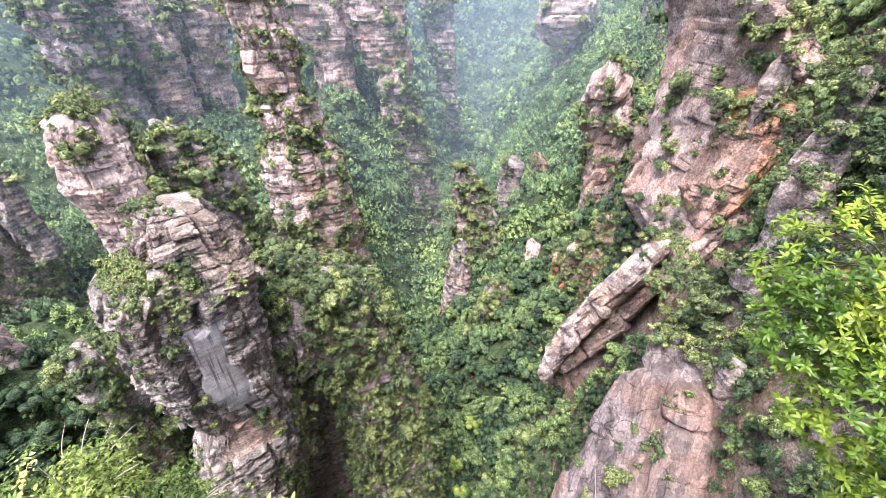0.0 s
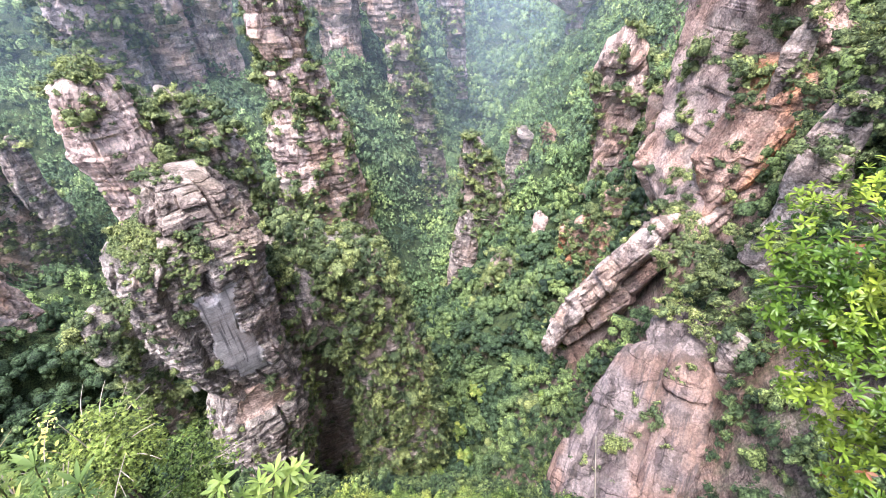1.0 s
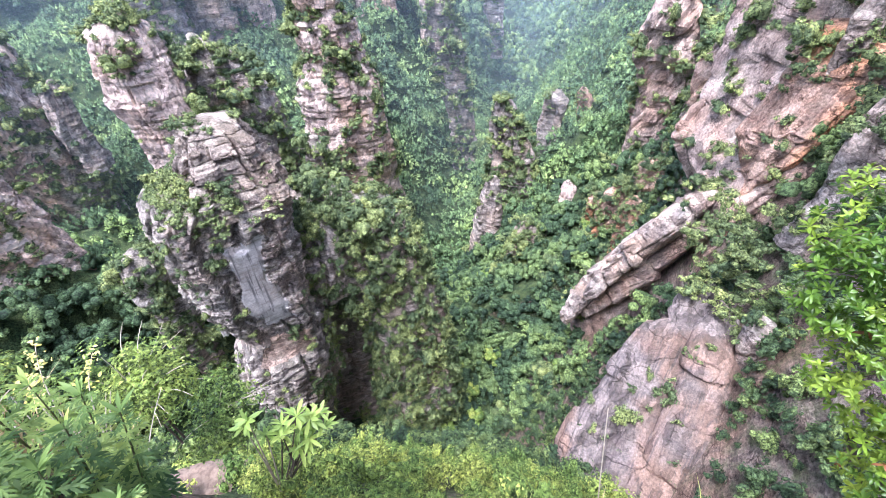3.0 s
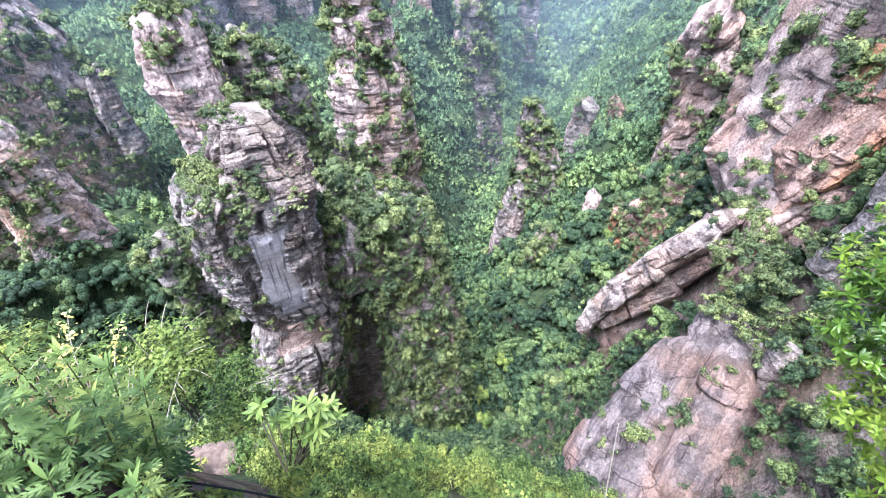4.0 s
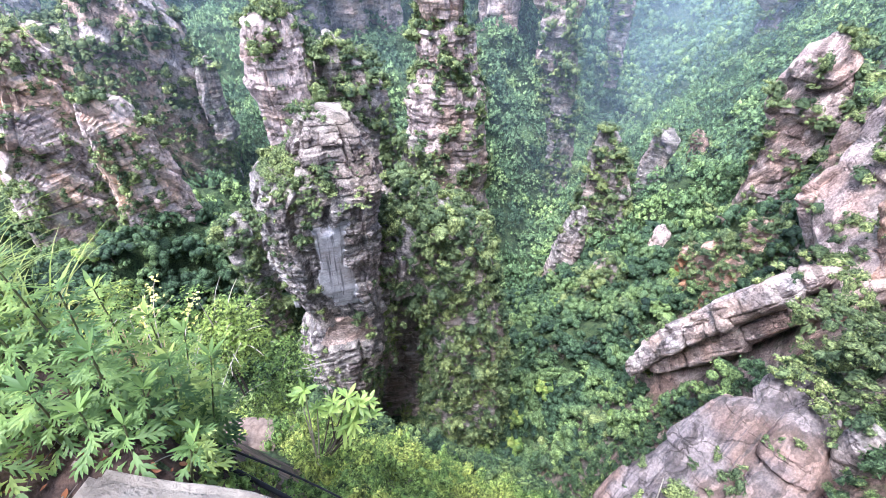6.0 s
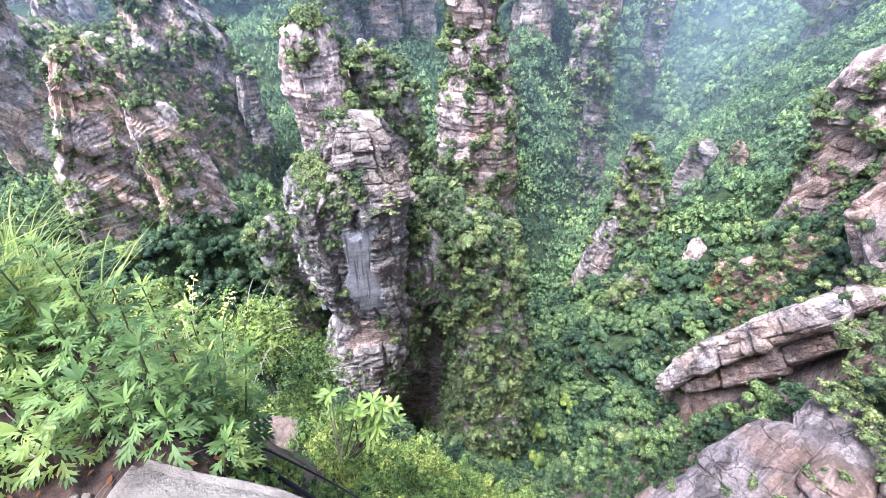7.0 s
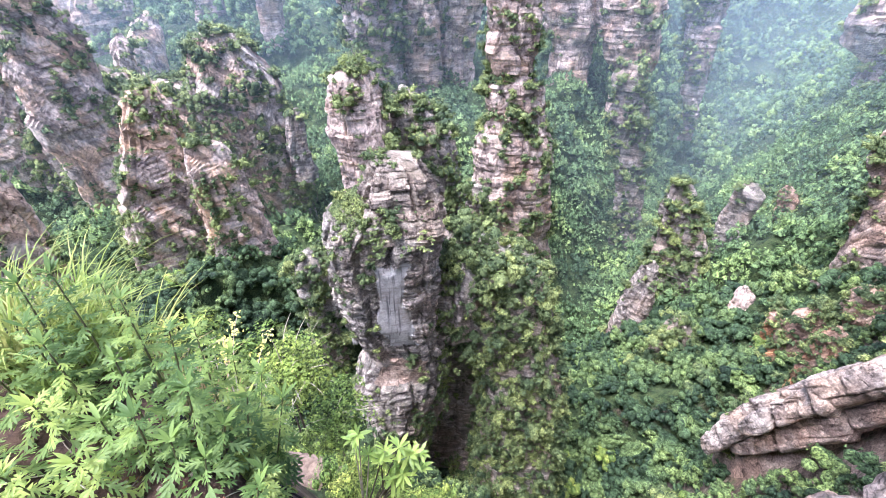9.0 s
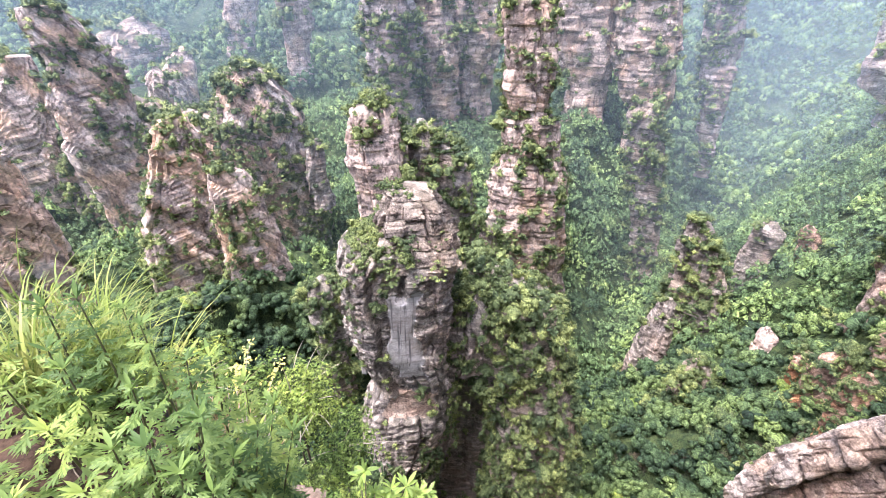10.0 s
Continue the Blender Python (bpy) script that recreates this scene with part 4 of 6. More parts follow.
def wood(name, near, far, gap, size, kind, material, seed, label, sector=(-98, 78)):
    """Trees over the land between two distances, denser on steep ground."""
    rng = np.random.default_rng(seed)
    area = 0.5 * radians(sector[1] - sector[0]) * (far ** 2 - near ** 2)
    n = int(area / gap ** 2 * 4.2)
    a = np.radians(rng.uniform(*sector, n))
    d = np.sqrt(rng.uniform(near ** 2, far ** 2, n))
    x, y = d * np.sin(a), d * np.cos(a)
    z = land(x, y)
    e = 1.0
    hx, hy = (land(x + e, y) - z) / e, (land(x, y + e) - z) / e
    slope = np.hypot(hx, hy)
    keep = rng.random(n) < np.clip(np.sqrt(1 + slope ** 2), 1, 4.2) / 4.2
    # nothing roots on the bare wall under the ledge
    rel = np.stack([x, y, z], -1) - LEDGE_FOOT
    run, out, deep = rel @ LEDGE_LINE, rel @ LEDGE_OUT, rel @ LEDGE_DEEP
    keep &= ~((run > -6) & (run < 46) & (out > -10) & (out < 6) & (np.abs(deep) < 16))
    # nor in front of the low slab
    slab = np.array(sorted(FORMS["lowslab"]))
    sx, sy, sw, sd, st = (np.interp(z, slab[:, 0], slab[:, k]) for k in (1, 2, 3, 4, 5))
    st = np.radians(st)
    across, front = (x - sx) * np.cos(st) + (y - sy) * np.sin(st), -(x - sx) * np.sin(st) + (y - sy) * np.cos(st)
    keep &= ~((z > slab[0, 0]) & (z < slab[-1, 0] + 3) & (np.abs(across) < sw * 0.9) & (front > -sd - 12) & (front < sd + 3))
    x, y, z, hx, hy = x[keep], y[keep], z[keep], hx[keep], hy[keep]
    out = 1 / np.sqrt(1 + hx ** 2 + hy ** 2)
    r = size * np.clip(rng.lognormal(-0.12, 0.36, len(x)), 0.4, 1.7) * np.where(slope[keep] > 2.2, 0.8, 1.0)
    tree = thicket(name, np.stack([x - hx * out * r * 0.45, y - hy * out * r * 0.45, z + r * (0.3 + 0.45 * out)], -1), r, kind, material, seed, (0.9, 1.55))
    return tagged(tree, label, "forest", kind="stuff")


wood("edge_weeds", 1.0, 3.4, 0.42, 0.3, "close", SLOPE_LEAF, 38, "bright green weeds just below the cliff edge", (-58, 70))
wood("near_shrubs", 3.0, 8, 1.0, 0.72, "close", SLOPE_LEAF, 37, "yellow-green shrubs on the slope just below the edge", (-62, 60))
wood("slope_shrubs", 7.5, 16, 1.0, 0.75, "fine", SLOPE_LEAF, 39, "yellow-green shrubs on the slope below the viewpoint")
wood("hillside_shrubs", 12, 58, 1.7, 1.6, "fine", HILL_LEAF, 40, "dense green shrubs on the steep mountain side", (-98, 74))
wood("valley_forest", 55, 130, 2.6, 2.15, "near", FOREST_LEAF, 41, "dense green broadleaf forest filling the valley floor", (-94, 58))
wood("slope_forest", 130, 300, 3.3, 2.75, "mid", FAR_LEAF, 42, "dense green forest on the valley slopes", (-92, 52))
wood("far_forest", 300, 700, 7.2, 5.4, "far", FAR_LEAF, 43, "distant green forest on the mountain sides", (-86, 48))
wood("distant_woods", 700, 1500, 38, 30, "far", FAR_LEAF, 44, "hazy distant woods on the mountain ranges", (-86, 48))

wood("woods_behind", 7, 130, 10, 4.6, "mid", FOREST_LEAF, 45, "green woods on the mountain behind the viewpoint", (84, 256))

# ---- pillars and cliffs ----

def stand(name, form, material, label, category="rock pillar", group="sandstone pillars", **more):
    ob = new(name, rock_form(form, FORMS[form], material, **more))
    return tagged(ob, label, category, group)


def section(name, form, material, parent, label, **more):
    """A part of one large rock."""
    ob = new(name, rock_form(form, FORMS[form], material, **more))
    ob.parent = parent
    ob.matrix_basis = Matrix.Translation(-parent.location)
    return tagged(ob, label)


great_pillar = new("rock_pillar")
great_pillar.location = (-36, 45, -120)
tagged(great_pillar, "great grey sandstone pillar with a bare crest, narrow neck and bushy shoulder", "rock pillar", "sandstone pillars")
section("head", "head", GREY_ROCK, great_pillar, "grey sandstone pillar head with broken beds and shrubs on its shoulder", around=420, step=0.15, beds=0.7, long=0.8, joints=4.0, veg=-0.12, seed=2, blunt=True, rough=1.6, swell=0.9, bush=0.80, lee=(-125, 1.0), patches=[(138, 21, -57, -36, -0.1, 1)])
section("crest", "crest", CREST_ROCK, great_pillar, "pale bare rock block crowning the great pillar", around=260, step=0.12, beds=0.7, long=1.0, joints=3.0, veg=0.25, seed=52, bush=0.75, lee=(-115, 1.5), crown=False, square=3.4, rough=1.9, swell=1.1, blunt=True)
section("shaft", "foot", GREY_ROCK, great_pillar, "grey and tan sandstone pillar shaft below a narrow neck", around=280, step=0.25, beds=0.8, long=0.9, joints=3.5, veg=0.2, seed=3, rough=1.5, swell=1.0, bush=0.92, crown=False, patches=[(146, 55, -67.5, -59, -0.7, 2)])
section("rock_wall", "shoulder", GREY_ROCK, great_pillar, "grey streaked rock wall joining the pillar to its bushy shoulder", around=200, step=0.35, beds=0.9, long=1.0, joints=3.0, veg=-0.02, seed=5, rough=1.3, swell=0.8, bush=1.0, crown=False, square=3.0)
section("shoulder", "flank", GREY_ROCK, great_pillar, "bushy shoulder of the sandstone pillar covered in shrubs", around=240, step=0.35, beds=1.4, veg=1.0, seed=4, bush=1.8)
stand("rock_pillar", "backleft", PINK_ROCK, "pale banded sandstone pillar with a tree-covered top", around=170, step=0.4, beds=1.1, veg=0.14, seed=5, bush=1.7, side=(75, 1.3, 0.0), cap=5.0)
stand("rock_pillar", "backfin", GREY_ROCK, "dark rock fin overgrown with trees", around=130, step=0.6, beds=1.6, veg=0.95, seed=6, bush=2.35)
stand("rock_pillar", "backstub", GREY_ROCK, "short grey rock stub overgrown with shrubs", around=80, step=0.6, beds=1.4, veg=0.70, seed=7, bush=1.72)
stand("rock_pillar", "mid", PINK_ROCK, "tall banded sandstone pillar with wooded ledges", around=170, step=0.6, beds=2.0, veg=0.48, seed=8, bush=2.1)
stand("rock_pillar", "fin", GREY_ROCK, "dark wooded rock fin rising from the valley", around=100, step=0.9, beds=2.2, veg=0.90, seed=9, bush=3.44)
stand("rock_cliff", "walla", PINK_ROCK, "pale sheer sandstone cliff with few shrubs", "cliff", "sandstone cliffs", around=120, step=0.9, beds=2.4, veg=0.20, seed=10, bush=3.44)
stand("rock_cliff", "wallb", PINK_ROCK, "pinkish sheer sandstone cliff with tree-lined ledges", "cliff", "sandstone cliffs", around=120, step=0.9, beds=2.4, veg=0.20, seed=11, bush=3.44)
stand("rock_cliff", "wallc", FAR_ROCK, "dark recessed sandstone cliff with a wooded top", "cliff", "sandstone cliffs", around=110, step=0.9, beds=2.4, veg=0.60, seed=12, bush=3.75)
stand("rock_cliff", "walld", PINK_ROCK, "tan sandstone buttress with wooded ledges", "cliff", "sandstone cliffs", around=100, step=0.9, beds=2.4, veg=0.25, seed=13, bush=3.44)
stand("rock_cliff", "walle", PINK_ROCK, "pinkish sandstone cliff above dark woods", "cliff", "sandstone cliffs", around=100, step=0.9, beds=2.4, veg=0.25, seed=14, bush=3.44)
stand("rock_spire", "spire", FAR_ROCK, "thin grey hazy sandstone spire in the distance", around=80, step=1.0, beds=2.6, veg=0.65, seed=15, bush=3.75)
stand("rock_pillar", "mossy", UPRIGHT_GREY, "broad sandstone pillar mostly hidden under trees", around=200, step=0.6, beds=1.6, veg=0.5, rough=1.3, seed=16, bush=2.4, dip=(0.0, 1.2), long=1.4)
stand("rock_fin", "slabfin", UPRIGHT_ROCK, "grey slab-like rock fin with a bare flat face", around=160, step=0.4, beds=1.2, veg=0.2, seed=17, bush=1.2, rough=1.2, swell=0.6, square=5.5, blunt=True, crown=False, dip=(0.0, 1.2), long=1.4)
stand("rock_pillar", "tower", UPRIGHT_ROCK, "pinkish rock tower with a shrub-covered top", around=130, step=0.55, beds=1.7, veg=0.44, seed=18, bush=1.3, crown=False, dip=(0.0, 1.2), long=1.4, rough=1.15, swell=0.6, square=5.5, blunt=True)
stand("rock_cliff", "longcliff", UPRIGHT_ROCK, "long leaning tan cliff with wooded ledges", "cliff", "sandstone cliffs", around=150, step=0.6, beds=1.9, veg=0.44, seed=19, bush=1.7, crown=False, dip=(0.0, 1.2), long=1.4, rough=1.15, swell=0.6, square=5.5, blunt=True)
stand("rock_cliff", "leftmass", UPRIGHT_GREY, "broken rock ridge almost hidden under dark trees", "cliff", "sandstone cliffs", around=200, step=0.8, beds=2.0, veg=0.62, seed=56, bush=2.6, dip=(0.0, 1.2), long=1.4)
stand("rock_cliff", "leftfar", UPRIGHT_ROCK, "pale grey cliff behind wooded ledges", "cliff", "sandstone cliffs", around=90, step=0.9, beds=2.2, veg=0.30, seed=20, bush=3.12, dip=(0.0, 1.2), long=1.4, rough=1.15, swell=0.6, square=5.5, blunt=True)
stand("rock_spire", "needle", UPRIGHT_ROCK, "slender grey rock needle", around=60, step=0.9, beds=2.0, veg=0.35, seed=21, bush=2.81)
stand("rock_spire", "needleb", UPRIGHT_ROCK, "pale pointed rock needle", around=60, step=0.9, beds=2.0, veg=0.25, seed=22, bush=2.81)
stand("rock_cliff", "lowleft", UPRIGHT_ROCK, "low grey-pink cliff above the forest", "cliff", "sandstone cliffs", around=110, step=0.5, beds=1.5, veg=0.34, seed=23, bush=1.2, crown=False, dip=(0.0, 1.2), long=1.4, rough=1.15, swell=0.6, square=5.5, blunt=True)
stand("rock_spire", "tooth", GREY_ROCK, "small tooth-shaped rock among the trees", around=50, step=0.6, beds=1.5, veg=0.20, seed=24, bush=2.03, crown=False)
stand("rock_fin", "darkfin", GREY_ROCK, "dark overgrown rock fin beside the great pillar", around=100, step=0.5, beds=1.4, veg=0.77, seed=25, bush=1.88)
stand("rock_cliff", "farcliffa", PINK_ROCK, "far pale cliff band in the haze", "cliff", "sandstone cliffs", around=80, step=1.6, beds=3.0, veg=0.25, seed=26, bush=6.25)
stand("rock_cliff", "farcliffb", PINK_ROCK, "far pale cliff in the haze", "cliff", "sandstone cliffs", around=70, step=1.6, beds=3.0, veg=0.25, seed=27, bush=6.25)
stand("rock_cliff", "farcliffc", PINK_ROCK, "far pale cliff in the haze", "cliff", "sandstone cliffs", around=70, step=1.6, beds=3.0, veg=0.30, seed=28, bush=6.25)
stand("rock_spire", "spirea", GREY_ROCK, "small leaning rock spire on the wooded slope", around=100, step=0.5, beds=1.3, veg=0.2, seed=29, bush=1.6, square=3.6, crown=False)
stand("rock_spire", "spireb", PINK_ROCK, "small bare rock tip above the trees", around=60, step=0.5, beds=1.2, veg=0.30, seed=30, bush=1.88, crown=False)
stand("rock_spire", "spirec", GREY_ROCK, "dark upright rock spire on the slope", around=100, step=0.6, beds=1.5, veg=0.1, seed=31, bush=2.0, square=3.6)
stand("rock_spire", "spired", GREY_ROCK, "rounded rock knoll smothered in dark shrubs", around=100, step=0.6, beds=1.6, veg=0.95, seed=32, bush=2.35, crown=False)
stand("rock_cliff", "farright", FAR_ROCK, "far pinkish cliff above green slopes", "cliff", "sandstone cliffs", around=110, step=0.9, beds=2.4, veg=0.20, seed=33, bush=3.75)
stand("rock_cliff", "farrightb", FAR_ROCK, "pale narrow cliff in the distance", "cliff", "sandstone cliffs", around=80, step=0.8, beds=2.2, veg=0.25, seed=34, bush=3.12)
stand("rock_cliff", "pale", SLAB_ROCK, "pale pink cliff face with shrubs at its edge", "cliff", "sandstone cliffs", around=120, step=0.5, beds=1.7, veg=0.36, seed=35, bush=2.19, dip=(-2.4, 0.0), long=2.4, square=6.0, rough=1.2, swell=0.5)
stand("rock_cliff", "paleb", SLAB_ROCK, "pinkish broken cliff with shrubs in its clefts", "cliff", "sandstone cliffs", around=100, step=0.5, beds=1.6, veg=0.58, seed=36, bush=2.03, dip=(-2.4, 0.0), long=2.4, square=6.0, rough=1.2, swell=0.5)
stand("rock_cliff", "brow", RUST_ROCK, "orange overhanging sandstone brow high on the mountain side", "cliff", "sandstone cliffs", around=220, step=0.25, beds=1.5, veg=-0.05, seed=37, bush=2.03, dip=(-2.4, 0.0), long=2.4, square=6.0, rough=1.2, swell=0.5)
stand("rock_cliff", "slab", SLAB_ROCK, "pinkish orange sloping slabs under the brow", "cliff", "sandstone cliffs", around=200, step=0.3, beds=1.4, veg=0.10, seed=38, bush=1.88, dip=(-2.4, 0.0), long=2.4, square=6.0, rough=1.2, swell=0.5)
stand("rock_cliff", "rust", RUST_ROCK, "rust-stained broken rock wall", "cliff", "sandstone cliffs", around=180, step=0.3, beds=1.2, veg=0.15, seed=39, bush=1.88, dip=(-2.4, 0.0), long=2.4, square=6.0, rough=1.2, swell=0.5)
stand("rock_cliff", "mwall", SLAB_ROCK, "broad pinkish dipping rock wall of the mountain side", "cliff", "sandstone cliffs", around=300, step=0.3, beds=1.5, veg=0.16, seed=55, bush=1.7, dip=(-2.4, 0.0), long=2.6, square=7.0, rough=1.15, swell=0.5, crown=False)
# the ledge: long beds that lie one upon the other and end in a rounded nose; rows of run, rise, depth, half thickness, half depth, turn
LEDGE_BEDS = [("grey cracked nose of the overhanging rock ledge", LEDGE_ROCK, 61,
               [(-5.5, -0.8, -0.5, 0.9, 1.8, 0), (-4.0, -0.4, -0.4, 2.0, 3.0, 3), (0.0, 0.3, -0.4, 2.5, 3.6, 5), (6.0, 1.6, -1.0, 2.6, 3.8, 2), (13.0, 2.4, -1.8, 2.3, 3.6, -4), (17.0, 2.6, -2.4, 1.5, 2.8, -6)]),
              ("pale flat-faced bed of the overhanging ledge", LEDGE_ROCK, 63,
               [(9.5, 0.4, 2.2, 1.4, 2.0, 8), (12.0, 0.6, 2.0, 1.9, 3.2, 6), (18.0, 0.9, 1.6, 2.1, 3.6, 4), (27.0, 1.4, 1.0, 2.2, 3.8, 0), (35.0, 1.2, 0.6, 2.0, 3.8, -3), (39.0, 0.9, 0.2, 1.6, 3.0, -5)]),
              ("small pale bed lying on the ledge", LEDGE_ROCK, 64,
               [(15.0, 3.0, -2.4, 0.7, 1.6, 5), (17.5, 3.0, -2.2, 1.3, 2.6, 3), (23.0, 3.0, -1.8, 1.5, 2.8, 0), (29.0, 2.6, -1.6, 1.4, 2.6, -4), (31.5, 2.2, -1.4, 0.8, 1.8, -6)]),
              ("pinkish angular bed at the head of the ledge", SLAB_ROCK, 66,
               [(27.0, 2.4, -1.4, 1.0, 2.2, 6), (29.5, 2.2, -1.2, 1.8, 3.2, 4), (34.0, 1.8, -0.8, 2.2, 3.6, 0), (38.0, 1.2, -0.4, 2.0, 3.4, -3), (40.5, 0.8, -0.2, 1.2, 2.6, -5)]),
              ("brown stained underside of the ledge", SLAB_ROCK, 68,
               [(1.0, -2.6, -1.6, 1.0, 2.2, 0), (6.0, -2.4, -1.8, 1.8, 3.0, 3), (18.0, -2.6, -1.4, 2.0, 3.2, 0), (32.0, -3.0, -1.2, 1.8, 3.2, -2), (38.0, -3.2, -1.0, 1.0, 2.4, -4)])]
ledge_turn = Matrix([[*row] for row in np.stack([LEDGE_OUT, LEDGE_DEEP, LEDGE_LINE], 1).tolist()]).to_4x4()
ledge = new("rock_ledge")
ledge.location = LEDGE_FOOT
tagged(ledge, "overhanging ledge of pale cracked sandstone beds", "rock ledge")
for label, material, seed, rows in LEDGE_BEDS:
    rows = [(run, 0.85 * rise, deep, 0.9 * thick, wide, turn) for run, rise, deep, thick, wide, turn in rows]
    bed = new("rock_bed", rock_form("rock_bed", rows, material, around=150, step=0.22, beds=0.8, seed=seed, dip=(7.0, 1.0), long=2.2, square=5.0, rough=1.05, swell=0.9, joints=2.4, crown=False, bare=0.0))
    bed.parent = ledge
    bed.matrix_basis = Matrix.Translation(-2.0 * LEDGE_OUT) @ ledge_turn
    tagged(bed, label)
ledge_rng = np.random.default_rng(65)
for run, rise, n in ((4, 1.2, 3), (8, 2.0, 3), (12, 2.4, 4), (20, 3.0, 2), (36, 1.4, 5), (38, 1.4, 6), (41, 1.2, 6)):
    at = LEDGE_FOOT + run * LEDGE_LINE + (rise + ledge_rng.uniform(0, 0.8, (n, 1))) * LEDGE_OUT + ledge_rng.normal(0, 1.3, (n, 1)) * LEDGE_DEEP + ledge_rng.normal(0, 0.9, (n, 1)) * LEDGE_LINE
    SHRUBS.append((at, ledge_rng.uniform(0.6, 1.5, n)))
stand("rock_cliff", "under", SLAB_ROCK, "smooth pinkish rock slab below the ledge", "cliff", "sandstone cliffs", around=180, step=0.35, beds=1.3, veg=0.0, seed=41, bush=1.4, dip=(-2.4, 0.0), long=4.0, square=4.0, rough=0.4, crown=False)
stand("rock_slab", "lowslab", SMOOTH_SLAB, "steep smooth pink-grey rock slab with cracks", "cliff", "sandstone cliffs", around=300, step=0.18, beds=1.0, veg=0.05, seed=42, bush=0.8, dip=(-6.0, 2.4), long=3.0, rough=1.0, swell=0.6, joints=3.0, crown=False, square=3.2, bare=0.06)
# thinner plates lie on the slab and end in broken edges
for aside, proud, wide_share, first, seed in ((0.42, 1.1, 0.44, 1, 91), (-0.50, 0.7, 0.30, 4, 92), (0.02, 0.45, 0.22, 6, 93)):
    rows = []
    for h, cx, cy, wide, deep, turn in FORMS["lowslab"][first:]:
        a = radians(turn)
        rows.append((h, cx + math.cos(a) * wide * aside + math.sin(a) * proud, cy + math.sin(a) * wide * aside - math.cos(a) * proud, wide * wide_share, deep, turn))
    FORMS["plate"] = rows
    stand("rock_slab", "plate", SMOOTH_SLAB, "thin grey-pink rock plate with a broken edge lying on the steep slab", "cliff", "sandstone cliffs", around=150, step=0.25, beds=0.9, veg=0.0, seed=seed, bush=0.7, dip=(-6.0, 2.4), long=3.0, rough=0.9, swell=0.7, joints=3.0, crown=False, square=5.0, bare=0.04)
for form, seed in (("greya", 43), ("greyb", 44), ("greyc", 45), ("greyd", 46)):
    stand("rock_outcrop", form, GREY_ROCK, "grey weathered rock outcrop between shrubs", "rock", "grey outcrops", around=110, step=0.25, beds=0.9, veg=0.3, seed=seed, bush=0.9, rough=0.7, dip=(-2.4, 0.0), long=3.0, crown=False)
for form, seed in (("midbit", 47), ("midbitb", 48)):
    stand("rock_outcrop", form, RUST_ROCK, "pinkish rock outcrop between the trees", "rock", "pink outcrops", around=100, step=0.4, beds=1.2, veg=0.6, seed=seed, bush=1.2, dip=(-2.4, 0.0), long=3.0, crown=False)

stand("rock_spire", "ridge", GREY_ROCK, "narrow wooded rock ridge coming down the slope", around=100, step=0.6, beds=1.6, veg=0.75, seed=57, bush=2.0, crown=True, square=3.0)
for form, seed in (("outa", 71), ("outb", 72), ("outc", 73), ("outd", 74), ("oute", 75), ("outf", 76)):
    stand("rock_outcrop", form, RUST_ROCK, "pale pink rock face showing between the trees", "rock", "pink outcrops", around=90, step=0.4, beds=1.1, veg=0.75, seed=seed, bush=1.0, dip=(-2.4, 0.0), long=2.4, square=3.6)

# a thicket on the shelf round the foot of the crest, thickest on its open side
shelf_rng = np.random.default_rng(78)
h, cx, cy, wide, deep, turn = FORMS["crest"][2]
along, back = np.array([math.cos(radians(turn)), math.sin(radians(turn)), 0.0]), np.array([-math.sin(radians(turn)), math.cos(radians(turn)), 0.0])
for n, low, high, turns, sizes in ((120, -32.6, -27.6, (172, 275), (0.5, 1.15)), (50, -34.0, -31.0, (225, 300), (0.4, 0.85)), (14, -30.5, -26.0, (262, 320), (0.25, 0.5))):
    a = np.radians(shelf_rng.uniform(*turns, (n, 1)))
    level = shelf_rng.uniform(low, high, (n, 1))
    spread = 1.04 + 0.11 * (h - level) + shelf_rng.uniform(0.0, 0.26, (n, 1))
    at = np.array([cx, cy, 0.0]) + along * wide * spread * np.cos(a) + back * deep * spread * np.sin(a) + np.array([0, 0, 1.0]) * level
    SHRUBS.append((at, shelf_rng.uniform(*sizes, n)))
# a dense thicket where the shoulder joins the pillar
join_rng = np.random.default_rng(79)
for n, centre, half, sizes in ((110, (-28.6, 51.2, -43.0), (5.0, 3.6, 4.6), (0.9, 1.8)), (60, (-23.0, 54.2, -50.0), (5.5, 3.2, 4.0), (0.9, 1.8)), (70, (-20.0, 53.6, -66.0), (6.0, 2.4, 8.0), (0.9, 1.7)), (70, (-13.5, 53.8, -90.0), (6.5, 2.4, 14.0), (1.0, 1.9))):
    spot = join_rng.normal(0, 0.5, (n, 3)) * np.array(half)
    lie = np.array([0.88, 0.47, 0.0])
    at = np.array(centre) + lie * spot[:, :1] + np.array([-0.47, 0.88, 0.0]) * spot[:, 1:2] + np.array([0, 0, 1.0]) * (spot[:, 2:3] - 0.5 * spot[:, :1] * (centre[2] > -60))
    SHRUBS.append((at, join_rng.uniform(*sizes, n)))
